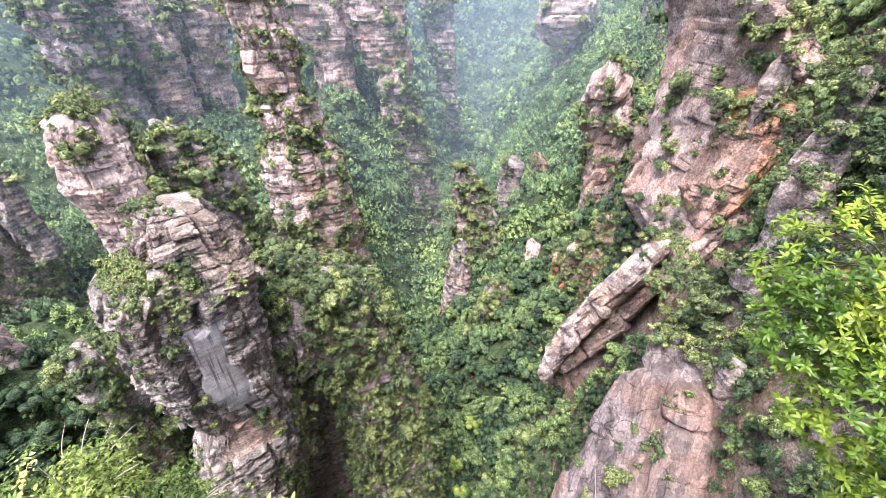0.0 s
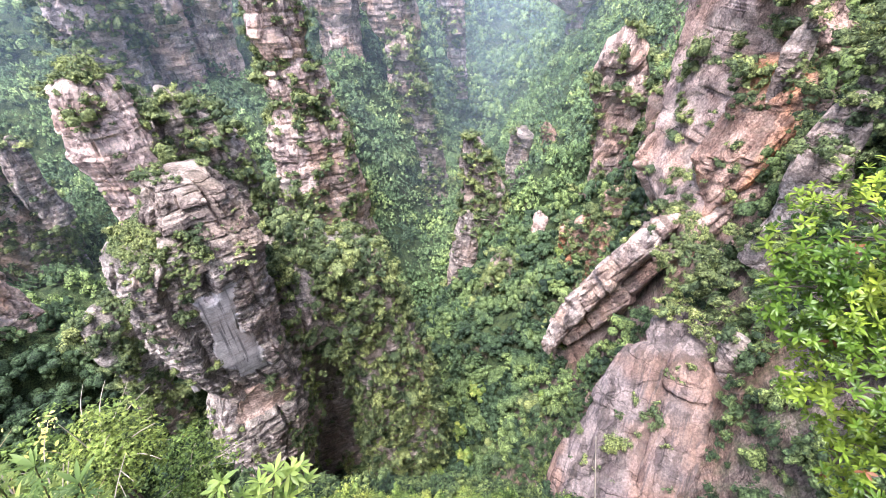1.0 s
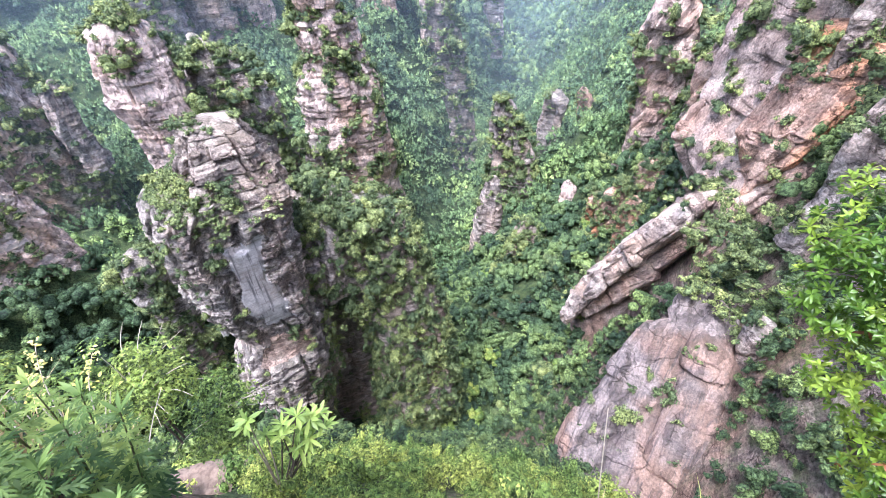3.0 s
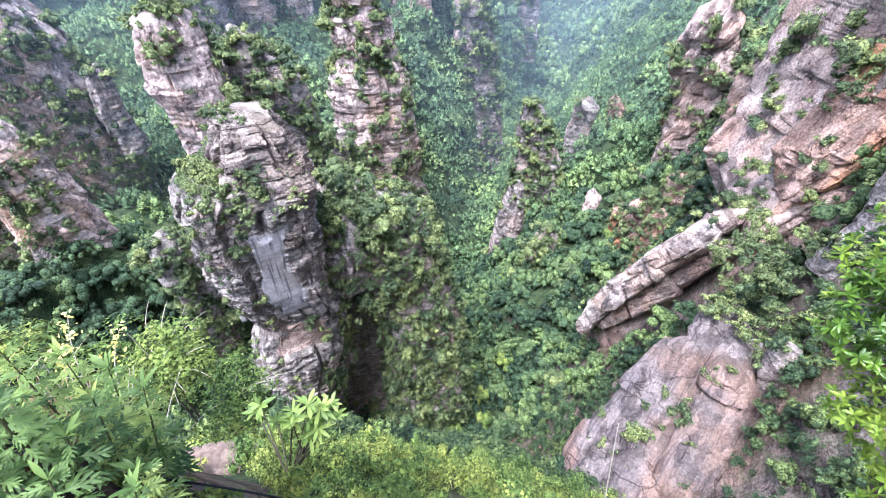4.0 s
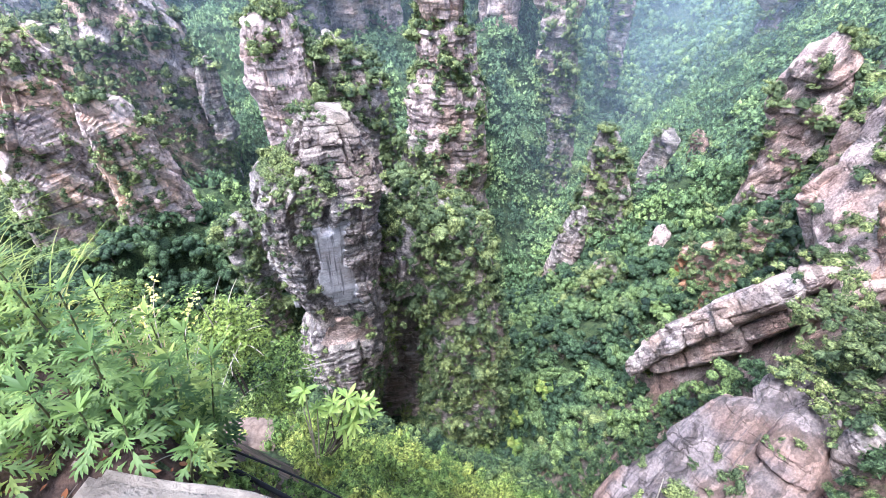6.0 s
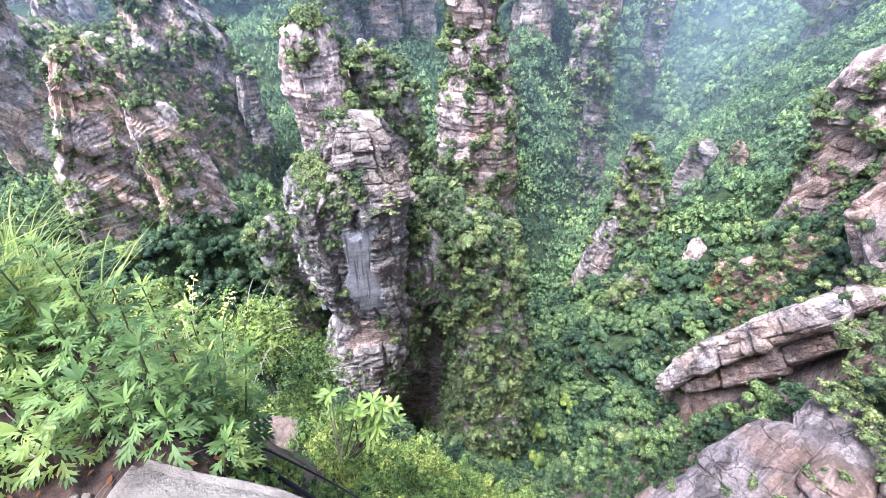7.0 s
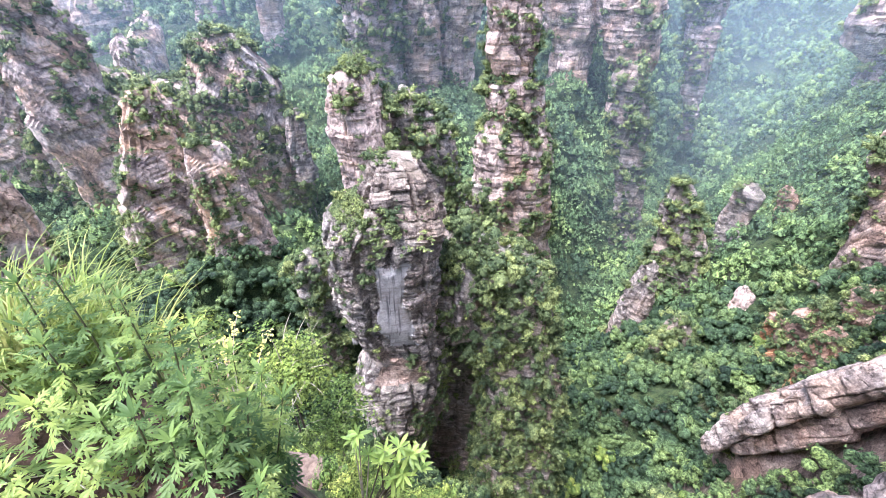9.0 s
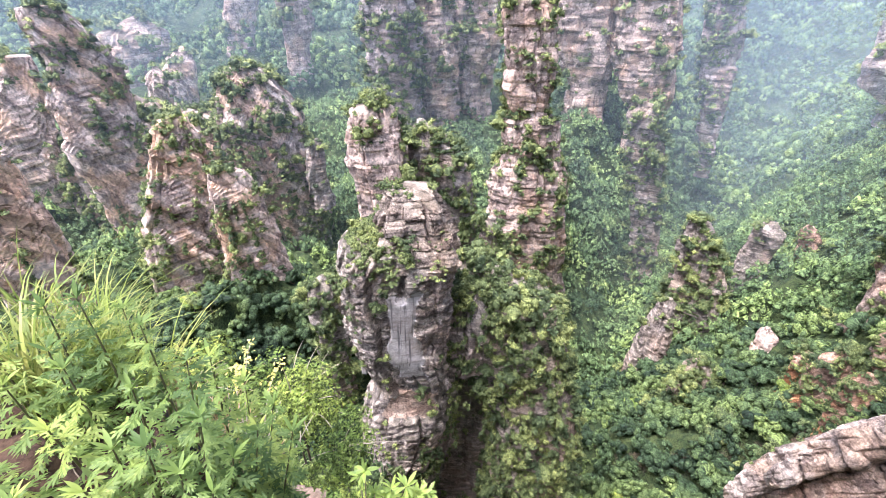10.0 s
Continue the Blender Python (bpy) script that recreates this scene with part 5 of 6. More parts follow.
# trees and bushes rooted in the clefts of the mountain side and on the tops of the pillars
cleft_rng = np.random.default_rng(80)
for n, centre, spread in ((34, (38.4, 55.0, -15.0), 2.2), (26, (43.3, 53.4, -6.0), 1.9), (34, (39.6, 42.0, -6.5), 2.4), (40, (39.4, 38.0, -14.7), 2.6), (12, (39.2, 56.0, -7.5), 1.2), (22, (34.4, 53.3, -34.3), 1.8),
                          (12, (20.3, 25.4, -46.8), 0.7), (30, (33.5, 44.0, -31.0), 3.0), (34, (31.0, 37.0, -33.0), 3.0), (26, (-26.0, 60.0, -41.5), 1.8),
                          (36, (-61.5, 72.5, -17), 1.9),
                          (40, (-57.6, 74.5, -25), 2.3),
                          (30, (-54.3, 135.5, -15.4), 2.6),
                          (24, (-49.7, 138.3, -8.2), 2.4),
                          (26, (-55.4, 135.1, -41.7), 2.4),
                          (20, (-42.8, 140.6, -57.7), 2.6),
                          (26, (-150.5, 180.5, -9.9), 4),
                          (22, (-122.3, 206.5, -15.2), 4)):
    SHRUBS.append((np.array(centre) + cleft_rng.normal(0, 1, (n, 3)) * np.array([1.0, 1.0, 0.8]) * spread, cleft_rng.uniform(0.8, 1.7, n) * max(spread / 2.2, 1.0)))
# shrubs crowd the head and the inner side of the low slab
edge_rng = np.random.default_rng(77)
for h, cx, cy, wide, deep, turn in FORMS["lowslab"][:6]:
    side = np.array([math.cos(radians(turn)), math.sin(radians(turn)), 0.0])
    n = 5
    at = np.array([cx, cy, h]) + side * (wide * edge_rng.uniform(1.02, 1.3, (n, 1))) + edge_rng.normal(0, 0.8, (n, 3))
    SHRUBS.append((at, edge_rng.uniform(0.5, 1.15, n)))
h, cx, cy, wide, deep, turn = FORMS["lowslab"][0]
SHRUBS.append((np.array([cx, cy, h]) + edge_rng.normal(0, 1.1, (14, 3)), edge_rng.uniform(0.5, 1.2, 14)))

shrub_at, shrub_r = np.concatenate([a for a, r in SHRUBS]), np.concatenate([r for a, r in SHRUBS])
large = shrub_r / np.hypot(shrub_at[:, 0], shrub_at[:, 1]) > 0.017
tagged(thicket("cliff_bushes", shrub_at[large], shrub_r[large], "bush", CLIFF_LEAF, 50), "olive green bushes and small trees clinging to the rocks", "shrubs", kind="stuff")
tagged(thicket("cliff_shrubs", shrub_at[~large], shrub_r[~large], "shrub", CLIFF_LEAF, 51), "small green shrubs on ledges of the far rocks", "shrubs", kind="stuff")


# ---- see-through sheets added to imitate the haze of distance ----
def haze_sheet_material(thickness):
    m = bpy.data.materials.new("faint_haze_sheet")
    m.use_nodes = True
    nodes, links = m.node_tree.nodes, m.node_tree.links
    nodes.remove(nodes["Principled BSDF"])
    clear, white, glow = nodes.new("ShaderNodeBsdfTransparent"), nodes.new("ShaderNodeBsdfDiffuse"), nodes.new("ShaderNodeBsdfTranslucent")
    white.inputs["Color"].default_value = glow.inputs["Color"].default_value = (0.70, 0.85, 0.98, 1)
    haze_tint, veil = nodes.new("ShaderNodeMixShader"), nodes.new("ShaderNodeMixShader")
    links.new(white.outputs[0], haze_tint.inputs[1])
    links.new(glow.outputs[0], haze_tint.inputs[2])
    haze_tint.inputs[0].default_value = 0.5
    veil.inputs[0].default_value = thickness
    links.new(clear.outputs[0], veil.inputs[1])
    links.new(haze_tint.outputs[0], veil.inputs[2])
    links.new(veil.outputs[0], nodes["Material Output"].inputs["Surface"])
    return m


HAZE, FAR_HAZE, DEEP_HAZE = haze_sheet_material(0.040), haze_sheet_material(0.058), haze_sheet_material(0.095)
# curved pale sheets at growing distances, added to stand in for hazy air
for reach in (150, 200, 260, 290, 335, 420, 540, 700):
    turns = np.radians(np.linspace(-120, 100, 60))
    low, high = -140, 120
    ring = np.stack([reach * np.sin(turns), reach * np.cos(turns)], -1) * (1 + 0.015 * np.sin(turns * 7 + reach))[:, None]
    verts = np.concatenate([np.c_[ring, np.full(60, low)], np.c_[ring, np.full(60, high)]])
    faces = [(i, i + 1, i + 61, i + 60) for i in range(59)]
    veil = new("haze_sheet", mesh_from("haze_sheet", verts, faces, DEEP_HAZE if reach > 400 else FAR_HAZE if reach > 280 else HAZE, True))
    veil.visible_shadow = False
    tagged(veil, "thin bluish see-through sheet that imitates distance haze", "mist", kind="stuff")


# ---- the viewpoint: plants, stone, cables ----
def tube(points, radii, sides=6):
    """Vertices and faces of a round stem along points."""
    P = np.asarray(points, float)
    R = np.broadcast_to(radii, len(P)) if np.ndim(radii) else np.full(len(P), radii)
    along = np.gradient(P, axis=0)
    along /= np.linalg.norm(along, axis=1)[:, None] + 1e-9
    ref = np.where(np.abs(along[:, 2:3]) > 0.9, np.array([[1.0, 0, 0]]), np.array([[0, 0, 1.0]]))
    u = np.cross(along, ref)
    u /= np.linalg.norm(u, axis=1)[:, None]
    v = np.cross(along, u)
    a = np.linspace(0, 2 * np.pi, sides, endpoint=False)
    ring = P[:, None] + R[:, None, None] * (np.cos(a)[None, :, None] * u[:, None] + np.sin(a)[None, :, None] * v[:, None])
    i, j = np.meshgrid(np.arange(len(P) - 1), np.arange(sides), indexing="ij")
    k = (j + 1) % sides
    faces = np.stack([i * sides + j, i * sides + k, (i + 1) * sides + k, (i + 1) * sides + j], -1).reshape(-1, 4)
    return ring.reshape(-1, 3), faces


def joined(pieces):
    verts, faces, n = [], [], 0
    for v, f in pieces:
        verts.append(v)
        faces.append(np.asarray(f) + n)
        n += len(v)
    return np.concatenate(verts), np.concatenate(faces)


def bow(a, b, sag, n=8, side=0.0):
    """Points from a to b, bent by sag in height and to one side."""
    a, b = np.asarray(a, float), np.asarray(b, float)
    f = np.linspace(0, 1, n)[:, None]
    across = np.array([-(b - a)[1], (b - a)[0], 0])
    return a + (b - a) * f + np.sin(f * np.pi) * (np.array([0, 0, sag]) + across * side)


def blade(length, width, droop=0.25, fold=0.25, n=5, widest=0.5):
    """A leaf along +x from the origin, with a folded midrib; z is up."""
    f = np.linspace(0, 1, n)
    shape = np.where(f < widest, np.sin(f / widest * np.pi / 2), np.cos((f - widest) / (1 - widest) * np.pi / 2)) * 0.95 + 0.05
    shape[-1] = 0.02
    x, z = length * f * (1 - 0.12 * droop * f), -droop * length * f ** 2
    w = width / 2 * shape
    rows = np.stack([np.stack([x, w, z + fold * w], -1), np.stack([x, 0 * w, z], -1), np.stack([x, -w, z + fold * w], -1)], 1)
    i = np.arange(n - 1)
    faces = np.concatenate([np.stack([i * 3 + c, (i + 1) * 3 + c, (i + 1) * 3 + c + 1, i * 3 + c + 1], -1) for c in (0, 1)])
    return rows.reshape(-1, 3), faces


def set_at(piece, m):
    v, f = piece
    m = np.array(m)
    return v @ m[:3, :3].T + m[:3, 3], f


def piece(name, data, material, parent, label=""):
    ob = new(name, mesh_from(name, *data, material, True))
    ob.parent = parent
    return tagged(ob, label)


def shared(name, me, parent, m, label=""):
    ob = new(name, me)
    ob.parent = parent
    ob.matrix_basis = m
    return tagged(ob, label)


def aim(at, way, roll=0.0, scale=1.0):
    """A pose at a point with its x axis along way."""
    q = Vector(way).to_track_quat("X", "Z").to_matrix().to_4x4()
    return Matrix.Translation(at) @ q @ pose(0, 0, 0, roll, 0, 0) @ Matrix.Scale(scale, 4)


NEAR = random.Random(5)


def soil_height(x, y):
    return float(land(np.array([float(x)]), np.array([float(y)]))[0])


# bare reddish soil under the plants
def soil_patch():
    n = 70
    xs, ys = np.meshgrid(np.linspace(-3.6, 2.6, n), np.linspace(-1.6, 0.75, n))
    zs = land(xs, ys) + 0.03 + 0.015 * fbm(xs * 9, ys * 9, xs * 0, 3, 61)
    i, j = np.meshgrid(np.arange(n - 1), np.arange(n - 1), indexing="ij")
    faces = np.stack([i * n + j, i * n + j + 1, (i + 1) * n + j + 1, (i + 1) * n + j], -1).reshape(-1, 4)
    px, py = xs[:-1, :-1].ravel(), ys[:-1, :-1].ravel()
    faces = faces[((px + 0.8) / 2.3) ** 2 + ((py + 0.25) / 0.95) ** 2 + 0.5 * fbm(px * 1.6, py * 1.6, px * 0, 3, 62) < 1]
    ob = new("soil", mesh_from("soil", np.stack([xs, ys, zs], -1).reshape(-1, 3), faces, SOIL, True))
    tagged(ob, "bare reddish soil with litter at the cliff edge", "soil", kind="structure")


soil_patch()


# mugwort with deeply cut leaves
def cut_leaf(length):
    """A leaf cut into pointed lobes that sweep forward."""
    bits = [blade(length, length * 0.17, 0.35, 0.2, 5, 0.4)]
    for f, a, s in ((0.20, 46, 0.44), (0.44, 38, 0.52), (0.68, 30, 0.38)):
        for side in (-1, 1):
            m = pose(length * f, 0, -0.35 * length * f * f, 0, 4, side * a)
            bits.append(set_at(blade(length * s, length * 0.13, 0.3, 0.2, 4, 0.38), m))
            if s > 0.4:
                bits.append(set_at(blade(length * s * 0.46, length * 0.08, 0.25, 0.2, 3, 0.4), m @ pose(length * s * 0.4, 0, -0.01, 0, 0, side * 34)))
    return joined(bits)


MUG_LEAVES = [mesh_from("mugwort_leaf", *cut_leaf(s), MUG_LEAF, True) for s in (0.10, 0.115, 0.13)]
TIP_LEAVES = [mesh_from("mugwort_tip", *blade(s, s * 0.2, 0.1, 0.3), MUG_LEAF, True) for s in (0.07, 0.09)]


def mugwort(x, y, height, lean, label):
    base = Vector((x, y, soil_height(x, y) - 0.01))
    plant = new("mugwort_plant")
    plant.matrix_basis = Matrix.Translation(base)
    tagged(plant, label, "plant", "mugwort at the cliff edge")
    tip = (lean[0], lean[1], height)
    stem = bow((0, 0, 0), tip, 0.0, 10, 0.06 * NEAR.uniform(-1, 1))
    piece("stem", tube(stem, np.linspace(0.007, 0.0025, 10)), GREEN_STEM, plant, "dark reddish green stem")
    n, turn = int(height * 64), NEAR.uniform(0, 360)
    for i in range(n):
        f = 0.06 + 0.92 * (i / (n - 1))
        turn += 137.5 + NEAR.uniform(-15, 15)
        p = stem[int(f * 9)] + (stem[min(int(f * 9) + 1, 9)] - stem[int(f * 9)]) * (f * 9 % 1)
        rise = -0.15 + 0.75 * f ** 2
        way = (math.cos(radians(turn)), math.sin(radians(turn)), rise)
        size = (1.15 - 0.62 * f) * NEAR.uniform(0.75, 1.15)
        out = Vector(p) + Vector(way).normalized() * 0.03 * (1 - f)
        shared("leaf", MUG_LEAVES[i % 3], plant, aim(out, way, NEAR.uniform(-25, 25), size))
    for i in range(8):
        a = NEAR.uniform(0, 360)
        shared("tip_leaf", TIP_LEAVES[i % 2], plant, aim(stem[-1], (math.cos(radians(a)), math.sin(radians(a)), NEAR.uniform(0.6, 1.6)), 0, NEAR.uniform(0.7, 1.1)))
    return plant


MUGS = [(-1.62, 0.46, 0.95, (-0.02, 0.10)), (-1.50, 0.33, 0.66, (0.06, 0.08)), (-1.78, 0.38, 0.74, (-0.08, 0.06)), (-1.95, 0.30, 0.66, (-0.12, 0.04)),
        (-1.62, 0.22, 0.50, (0.04, 0.04)), (-1.40, 0.40, 0.60, (0.10, 0.10)), (-1.85, 0.15, 0.50, (-0.05, 0.02)), (-2.15, 0.20, 0.62, (-0.06, 0.06)),
        (-1.55, 0.50, 0.85, (0.12, 0.16)), (-1.42, 0.48, 0.80, (0.16, 0.14)), (-1.75, 0.05, 0.42, (0.02, -0.02)), (-2.0, 0.02, 0.46, (-0.05, 0.0)),
        (-2.2, 0.42, 0.70, (-0.1, 0.1)), (-1.72, 0.55, 0.95, (0.0, 0.15)), (-1.58, 0.10, 0.36, (0.06, 0.02)), (-2.3, 0.05, 0.5, (-0.1, 0.02)),
        (-1.50, 0.02, 0.34, (0.04, -0.02)), (-1.62, -0.10, 0.36, (0.02, -0.04)), (-1.80, -0.12, 0.40, (0.0, -0.03)), (-1.46, 0.16, 0.40, (0.06, 0.02)), (-2.0, -0.2, 0.44, (0.0, 0.0)),
        (-1.72, -0.28, 0.36, (0.03, 0.0)), (-2.2, -0.3, 0.5, (0.02, 0.02)), (-1.38, 0.28, 0.44, (0.08, 0.05)), (-1.95, 0.12, 0.55, (-0.03, 0.05)),
        (-1.30, 0.30, 0.30, (0.05, 0.06)), (-1.18, 0.31, 0.26, (0.05, 0.06)), (-1.08, 0.24, 0.22, (0.04, 0.06)), (-1.22, 0.20, 0.22, (0.03, 0.04)), (-1.34, 0.18, 0.28, (0.03, 0.03))]
for mx, my, mh, ml in MUGS:
    mugwort(mx, my, mh, ml, "tall fresh green mugwort plant with cut leaves" if mh > 0.8 else "leafy green mugwort plant in reddish soil")


# grass tufts
def grass_tuft(x, y, blades, length, spread, material, label, drop=0.0, lean=(0, 0)):
    bits = []
    for i in range(blades):
        a = NEAR.uniform(0, 2 * math.pi)
        l = length * NEAR.uniform(0.55, 1.2)
        b = np.array([NEAR.gauss(0, 0.05), NEAR.gauss(0, 0.05), 0])
        out = spread * NEAR.uniform(0.2, 1.0)
        f = np.linspace(0, 1, 7)
        way = np.array([math.cos(a) * out + lean[0], math.sin(a) * out + lean[1], 0])
        line = b + way[None] * (l * f ** 1.6)[:, None] + np.array([0, 0, 1.0]) * (l * (f - 0.55 * out * f ** 2.6))[:, None]
        across = np.array([-math.sin(a), math.cos(a), 0]) * 0.0055 * NEAR.uniform(0.8, 1.5)
        w = (1 - f ** 2 * 0.95)[:, None] * across
        v = np.stack([line + w, line - w], 1).reshape(-1, 3)
        k = np.arange(6)
        bits.append((v, np.stack([k * 2, k * 2 + 1, k * 2 + 3, k * 2 + 2], -1)))
    ob = new("grass_tuft", mesh_from("grass_tuft", *joined(bits), material, True))
    ob.location = (x, y, soil_height(x, y) - 0.01 - drop)
    return tagged(ob, label, "grass", "grass at the cliff edge")


for i in range(20):
    gx, gy = NEAR.uniform(-3.4, -2.15), NEAR.uniform(-0.25, 0.55)
    grass_tuft(gx, gy, 46, NEAR.uniform(0.42, 0.78), 0.9, GRASS_LEAF, "long arching green grass tuft", 0, (0.05, 0.12))
for i in range(8):
    grass_tuft(NEAR.uniform(-2.5, -1.8), NEAR.uniform(0.45, 0.75), 26, NEAR.uniform(0.5, 0.8), 0.6, DRY_LEAF, "dry straw-coloured grass tuft among green plants")
for gx, gy, dry in ((1.15, 0.42, 0), (1.3, 0.48, 0), (0.98, 0.45, 1), (0.55, 0.62, 1), (0.42, 0.66, 0), (0.7, 0.6, 1), (0.2, 0.7, 0), (-0.2, 0.75, 0), (1.45, 0.45, 0)):
    grass_tuft(gx, gy, 30, 0.42, 0.6, DRY_LEAF if dry else GRASS_LEAF, "dry yellowish grass tuft at the edge" if dry else "short green grass tuft at the edge")
stalk = new("dry_grass_stalk", mesh_from("dry_grass_stalk", *tube(bow((1.13, 1.06, -2.25), (0.9, 1.32, -0.86), 0.0, 8, 0.01), np.linspace(0.006, 0.003, 8)), PALE_STEM, True))
tagged(stalk, "single pale dry grass stalk below the edge", "grass stalk")


# whorled leaves, on the sapling and on the bush
def whorl(count, length, width, lift, rng):
    bits = []
    for i in range(count):
        l = length * rng.uniform(0.7, 1.1)
        m = pose(0, 0, 0.01 * rng.uniform(-1, 1), 0, 0, i * 360 / count + rng.uniform(-20, 20)) @ pose(0, 0, 0, rng.uniform(-15, 15), -rng.uniform(*lift), 0)
        bits.append(set_at(blade(l, width * rng.uniform(0.8, 1.15), rng.uniform(0.1, 0.4), 0.3, 5, 0.55), m))
    return joined(bits)


def limb(parent, name, a, b, r0, r1, sag=0.05, material=BARK):
    return piece(name, tube(bow(a, b, sag, 8, NEAR.uniform(-0.08, 0.08)), np.linspace(r0, r1, 8)), material, parent)


def sapling():
    base = Vector((-1.9, 1.28, -4.3))
    tree = new("sapling")
    tree.matrix_basis = Matrix.Translation(base)
    tagged(tree, "young broadleaf sapling with whorls of pale green leaves", "sapling")
    fork = Vector((0.02, 0.1, 0.75))
    limb(tree, "trunk", (0, 0, 0), fork, 0.028, 0.018, 0)
    meshes = [mesh_from("leaf_whorl", *whorl(10, 0.18, 0.045, (-10, 65), NEAR), SAPLING_LEAF, True) for i in range(4)]
    ends = [(-0.03, 0.22, 2.12), (0.02, 0.25, 2.2), (0.24, 0.34, 1.98), (0.36, 0.42, 2.0), (0.46, 0.46, 1.9), (0.34, 0.40, 1.72), (0.42, 0.38, 1.62), (0.54, 0.50, 1.66), (0.30, 0.33, 1.5), (0.10, 0.26, 1.9),
            (0.44, 0.52, 1.78), (0.52, 0.54, 1.88), (0.22, 0.3, 1.85), (0.38, 0.34, 1.45)]
    for i, e in enumerate(ends):
        start = fork if i < 10 else Vector(ends[3]) * 0.6
        limb(tree, "branch", start, e, 0.011, 0.005, -0.04, PALE_STEM if i in (0, 1, 9) else BARK)
        tilt = Matrix.Translation(e) @ pose(0, 0, 0, NEAR.uniform(-30, 30), NEAR.uniform(-20, 40), NEAR.uniform(0, 360))
        shared("leaf_whorl", meshes[i % 4], tree, tilt @ Matrix.Scale(NEAR.uniform(0.7, 1.1), 4))


sapling()


def glossy_bush():
    base = Vector((2.75, 0.85, soil_height(2.75, 0.85)))
    bush = new("broadleaf_bush")
    bush.matrix_basis = Matrix.Translation(base)
    tagged(bush, "bright green glossy broadleaf bush with a few brown leaves", "bush")
    fresh = [mesh_from("leaf_rosette", *whorl(8, 0.052, 0.0155, (5, 70), NEAR), BUSH_LEAF, True) for i in range(5)]
    dead = [mesh_from("dead_leaf_rosette", *whorl(4, 0.06, 0.02, (-40, 10), NEAR), BROWN_LEAF, True)]
    lobes = [((2.28, 1.72, 0.32), (0.62, 0.45, 0.42), 560), ((2.75, 1.75, 0.75), (0.6, 0.4, 0.5), 300), ((2.3, 1.35, -0.22), (0.52, 0.38, 0.5), 570), ((2.5, 1.0, -0.65), (0.5, 0.35, 0.5), 430), ((2.0, 1.60, 0.05), (0.36, 0.28, 0.32), 250)]
    for c, r, n in lobes:
        c = Vector(c) - base
        low = Vector((2.5, 1.0, -0.65)) - base
        limb(bush, "stem", low if c != low else (0, 0, 0), c, 0.011, 0.006, 0.1)
        for k in range(n):
            w = Vector((NEAR.gauss(0, 1), NEAR.gauss(0, 1), NEAR.gauss(0.2, 1))).normalized()
            f = NEAR.uniform(0.45, 1.0) ** 0.6
            p = c + Vector((w.x * r[0], w.y * r[1], w.z * r[2])) * f
            if k % 30 == 0:
                limb(bush, "twig", c, p, 0.006, 0.002, 0.03)
            up = (w * 0.8 + Vector((0, 0, 0.9))).to_track_quat("Z", "X").to_matrix().to_4x4()
            brown = NEAR.random() < 0.005
            shared("dead_leaf_rosette" if brown else "leaf_rosette", dead[0] if brown else fresh[k % 5], bush, Matrix.Translation(p) @ up @ Matrix.Scale(NEAR.uniform(0.75, 1.15), 4) @ pose(0, 0, 0, 0, 0, NEAR.uniform(0, 360)), "wilted brown leaves" if brown else "")


glossy_bush()


# feathery shrub with bare twigs, and the yellow-leaved twig in front of it
def feathery_shrub(at, r, label):
    base = Vector(at)
    shrub = new("feathery_shrub")
    shrub.matrix_basis = Matrix.Translation(base)
    tagged(shrub, label, "shrub", "shrubs below the edge")
    rng = np.random.default_rng(int(r * 100))
    limb(shrub, "stem", (0, 0, -r * 1.6), (0, 0, 0), 0.016, 0.009)
    verts, faces = crown_template(rng, 2600, 0.036, 0.95, 16)
    keep = faces[:, 0] >= 16 * 19  # loose sprays only, no solid domes
    me = mesh_from("crown", verts * r, faces[keep], SLOPE_LEAF)
    shared("crown", me, shrub, Matrix.Identity(4))
    for i in range(7):
        w = Vector((NEAR.uniform(-0.3, 1.3), NEAR.uniform(-0.6, 0.6), NEAR.uniform(0.1, 0.9))).normalized()
        limb(shrub, "twig", w * r * 0.2, w * r * NEAR.uniform(0.95, 1.25), 0.008, 0.002, 0.06, PALE_STEM)
    return shrub


feathery_shrub((-3.75, 2.05, -2.95), 0.85, "feathery light green shrub with pale bare twigs")
feathery_shrub((-3.1, 1.75, -2.3), 0.6, "feathery yellow-green shrub behind dry grass")
feathery_shrub((-4.9, 1.5, -2.8), 0.9, "light green bushy shrub on the slope")
feathery_shrub((-4.0, 2.9, -5.2), 0.9, "dull green shrub lower on the slope")


def yellow_twig(points, label):
    twig = new("yellow_leaved_twig")
    a = np.array(points, float)
    twig.location = a[0]
    tagged(twig, label, "twig", "yellow-leaved twigs")
    line = bow((0, 0, 0), a[1] - a[0], 0.12, 10, 0.04)
    piece("stem", tube(line, np.linspace(0.006, 0.002, 10)), PALE_STEM, twig)
    leaf = mesh_from("leaf", *blade(0.036, 0.018, 0.2, 0.25), YELLOW_LEAF, True)
    for i in range(36):
        p = line[9 - i // 9] + np.array([NEAR.gauss(0, 0.025) for k in range(3)])
        shared("leaf", leaf, twig, aim(p, (NEAR.uniform(-1, 1), NEAR.uniform(-1, 1), NEAR.uniform(-0.2, 0.8)), NEAR.uniform(-40, 40), NEAR.uniform(0.7, 1.2)))


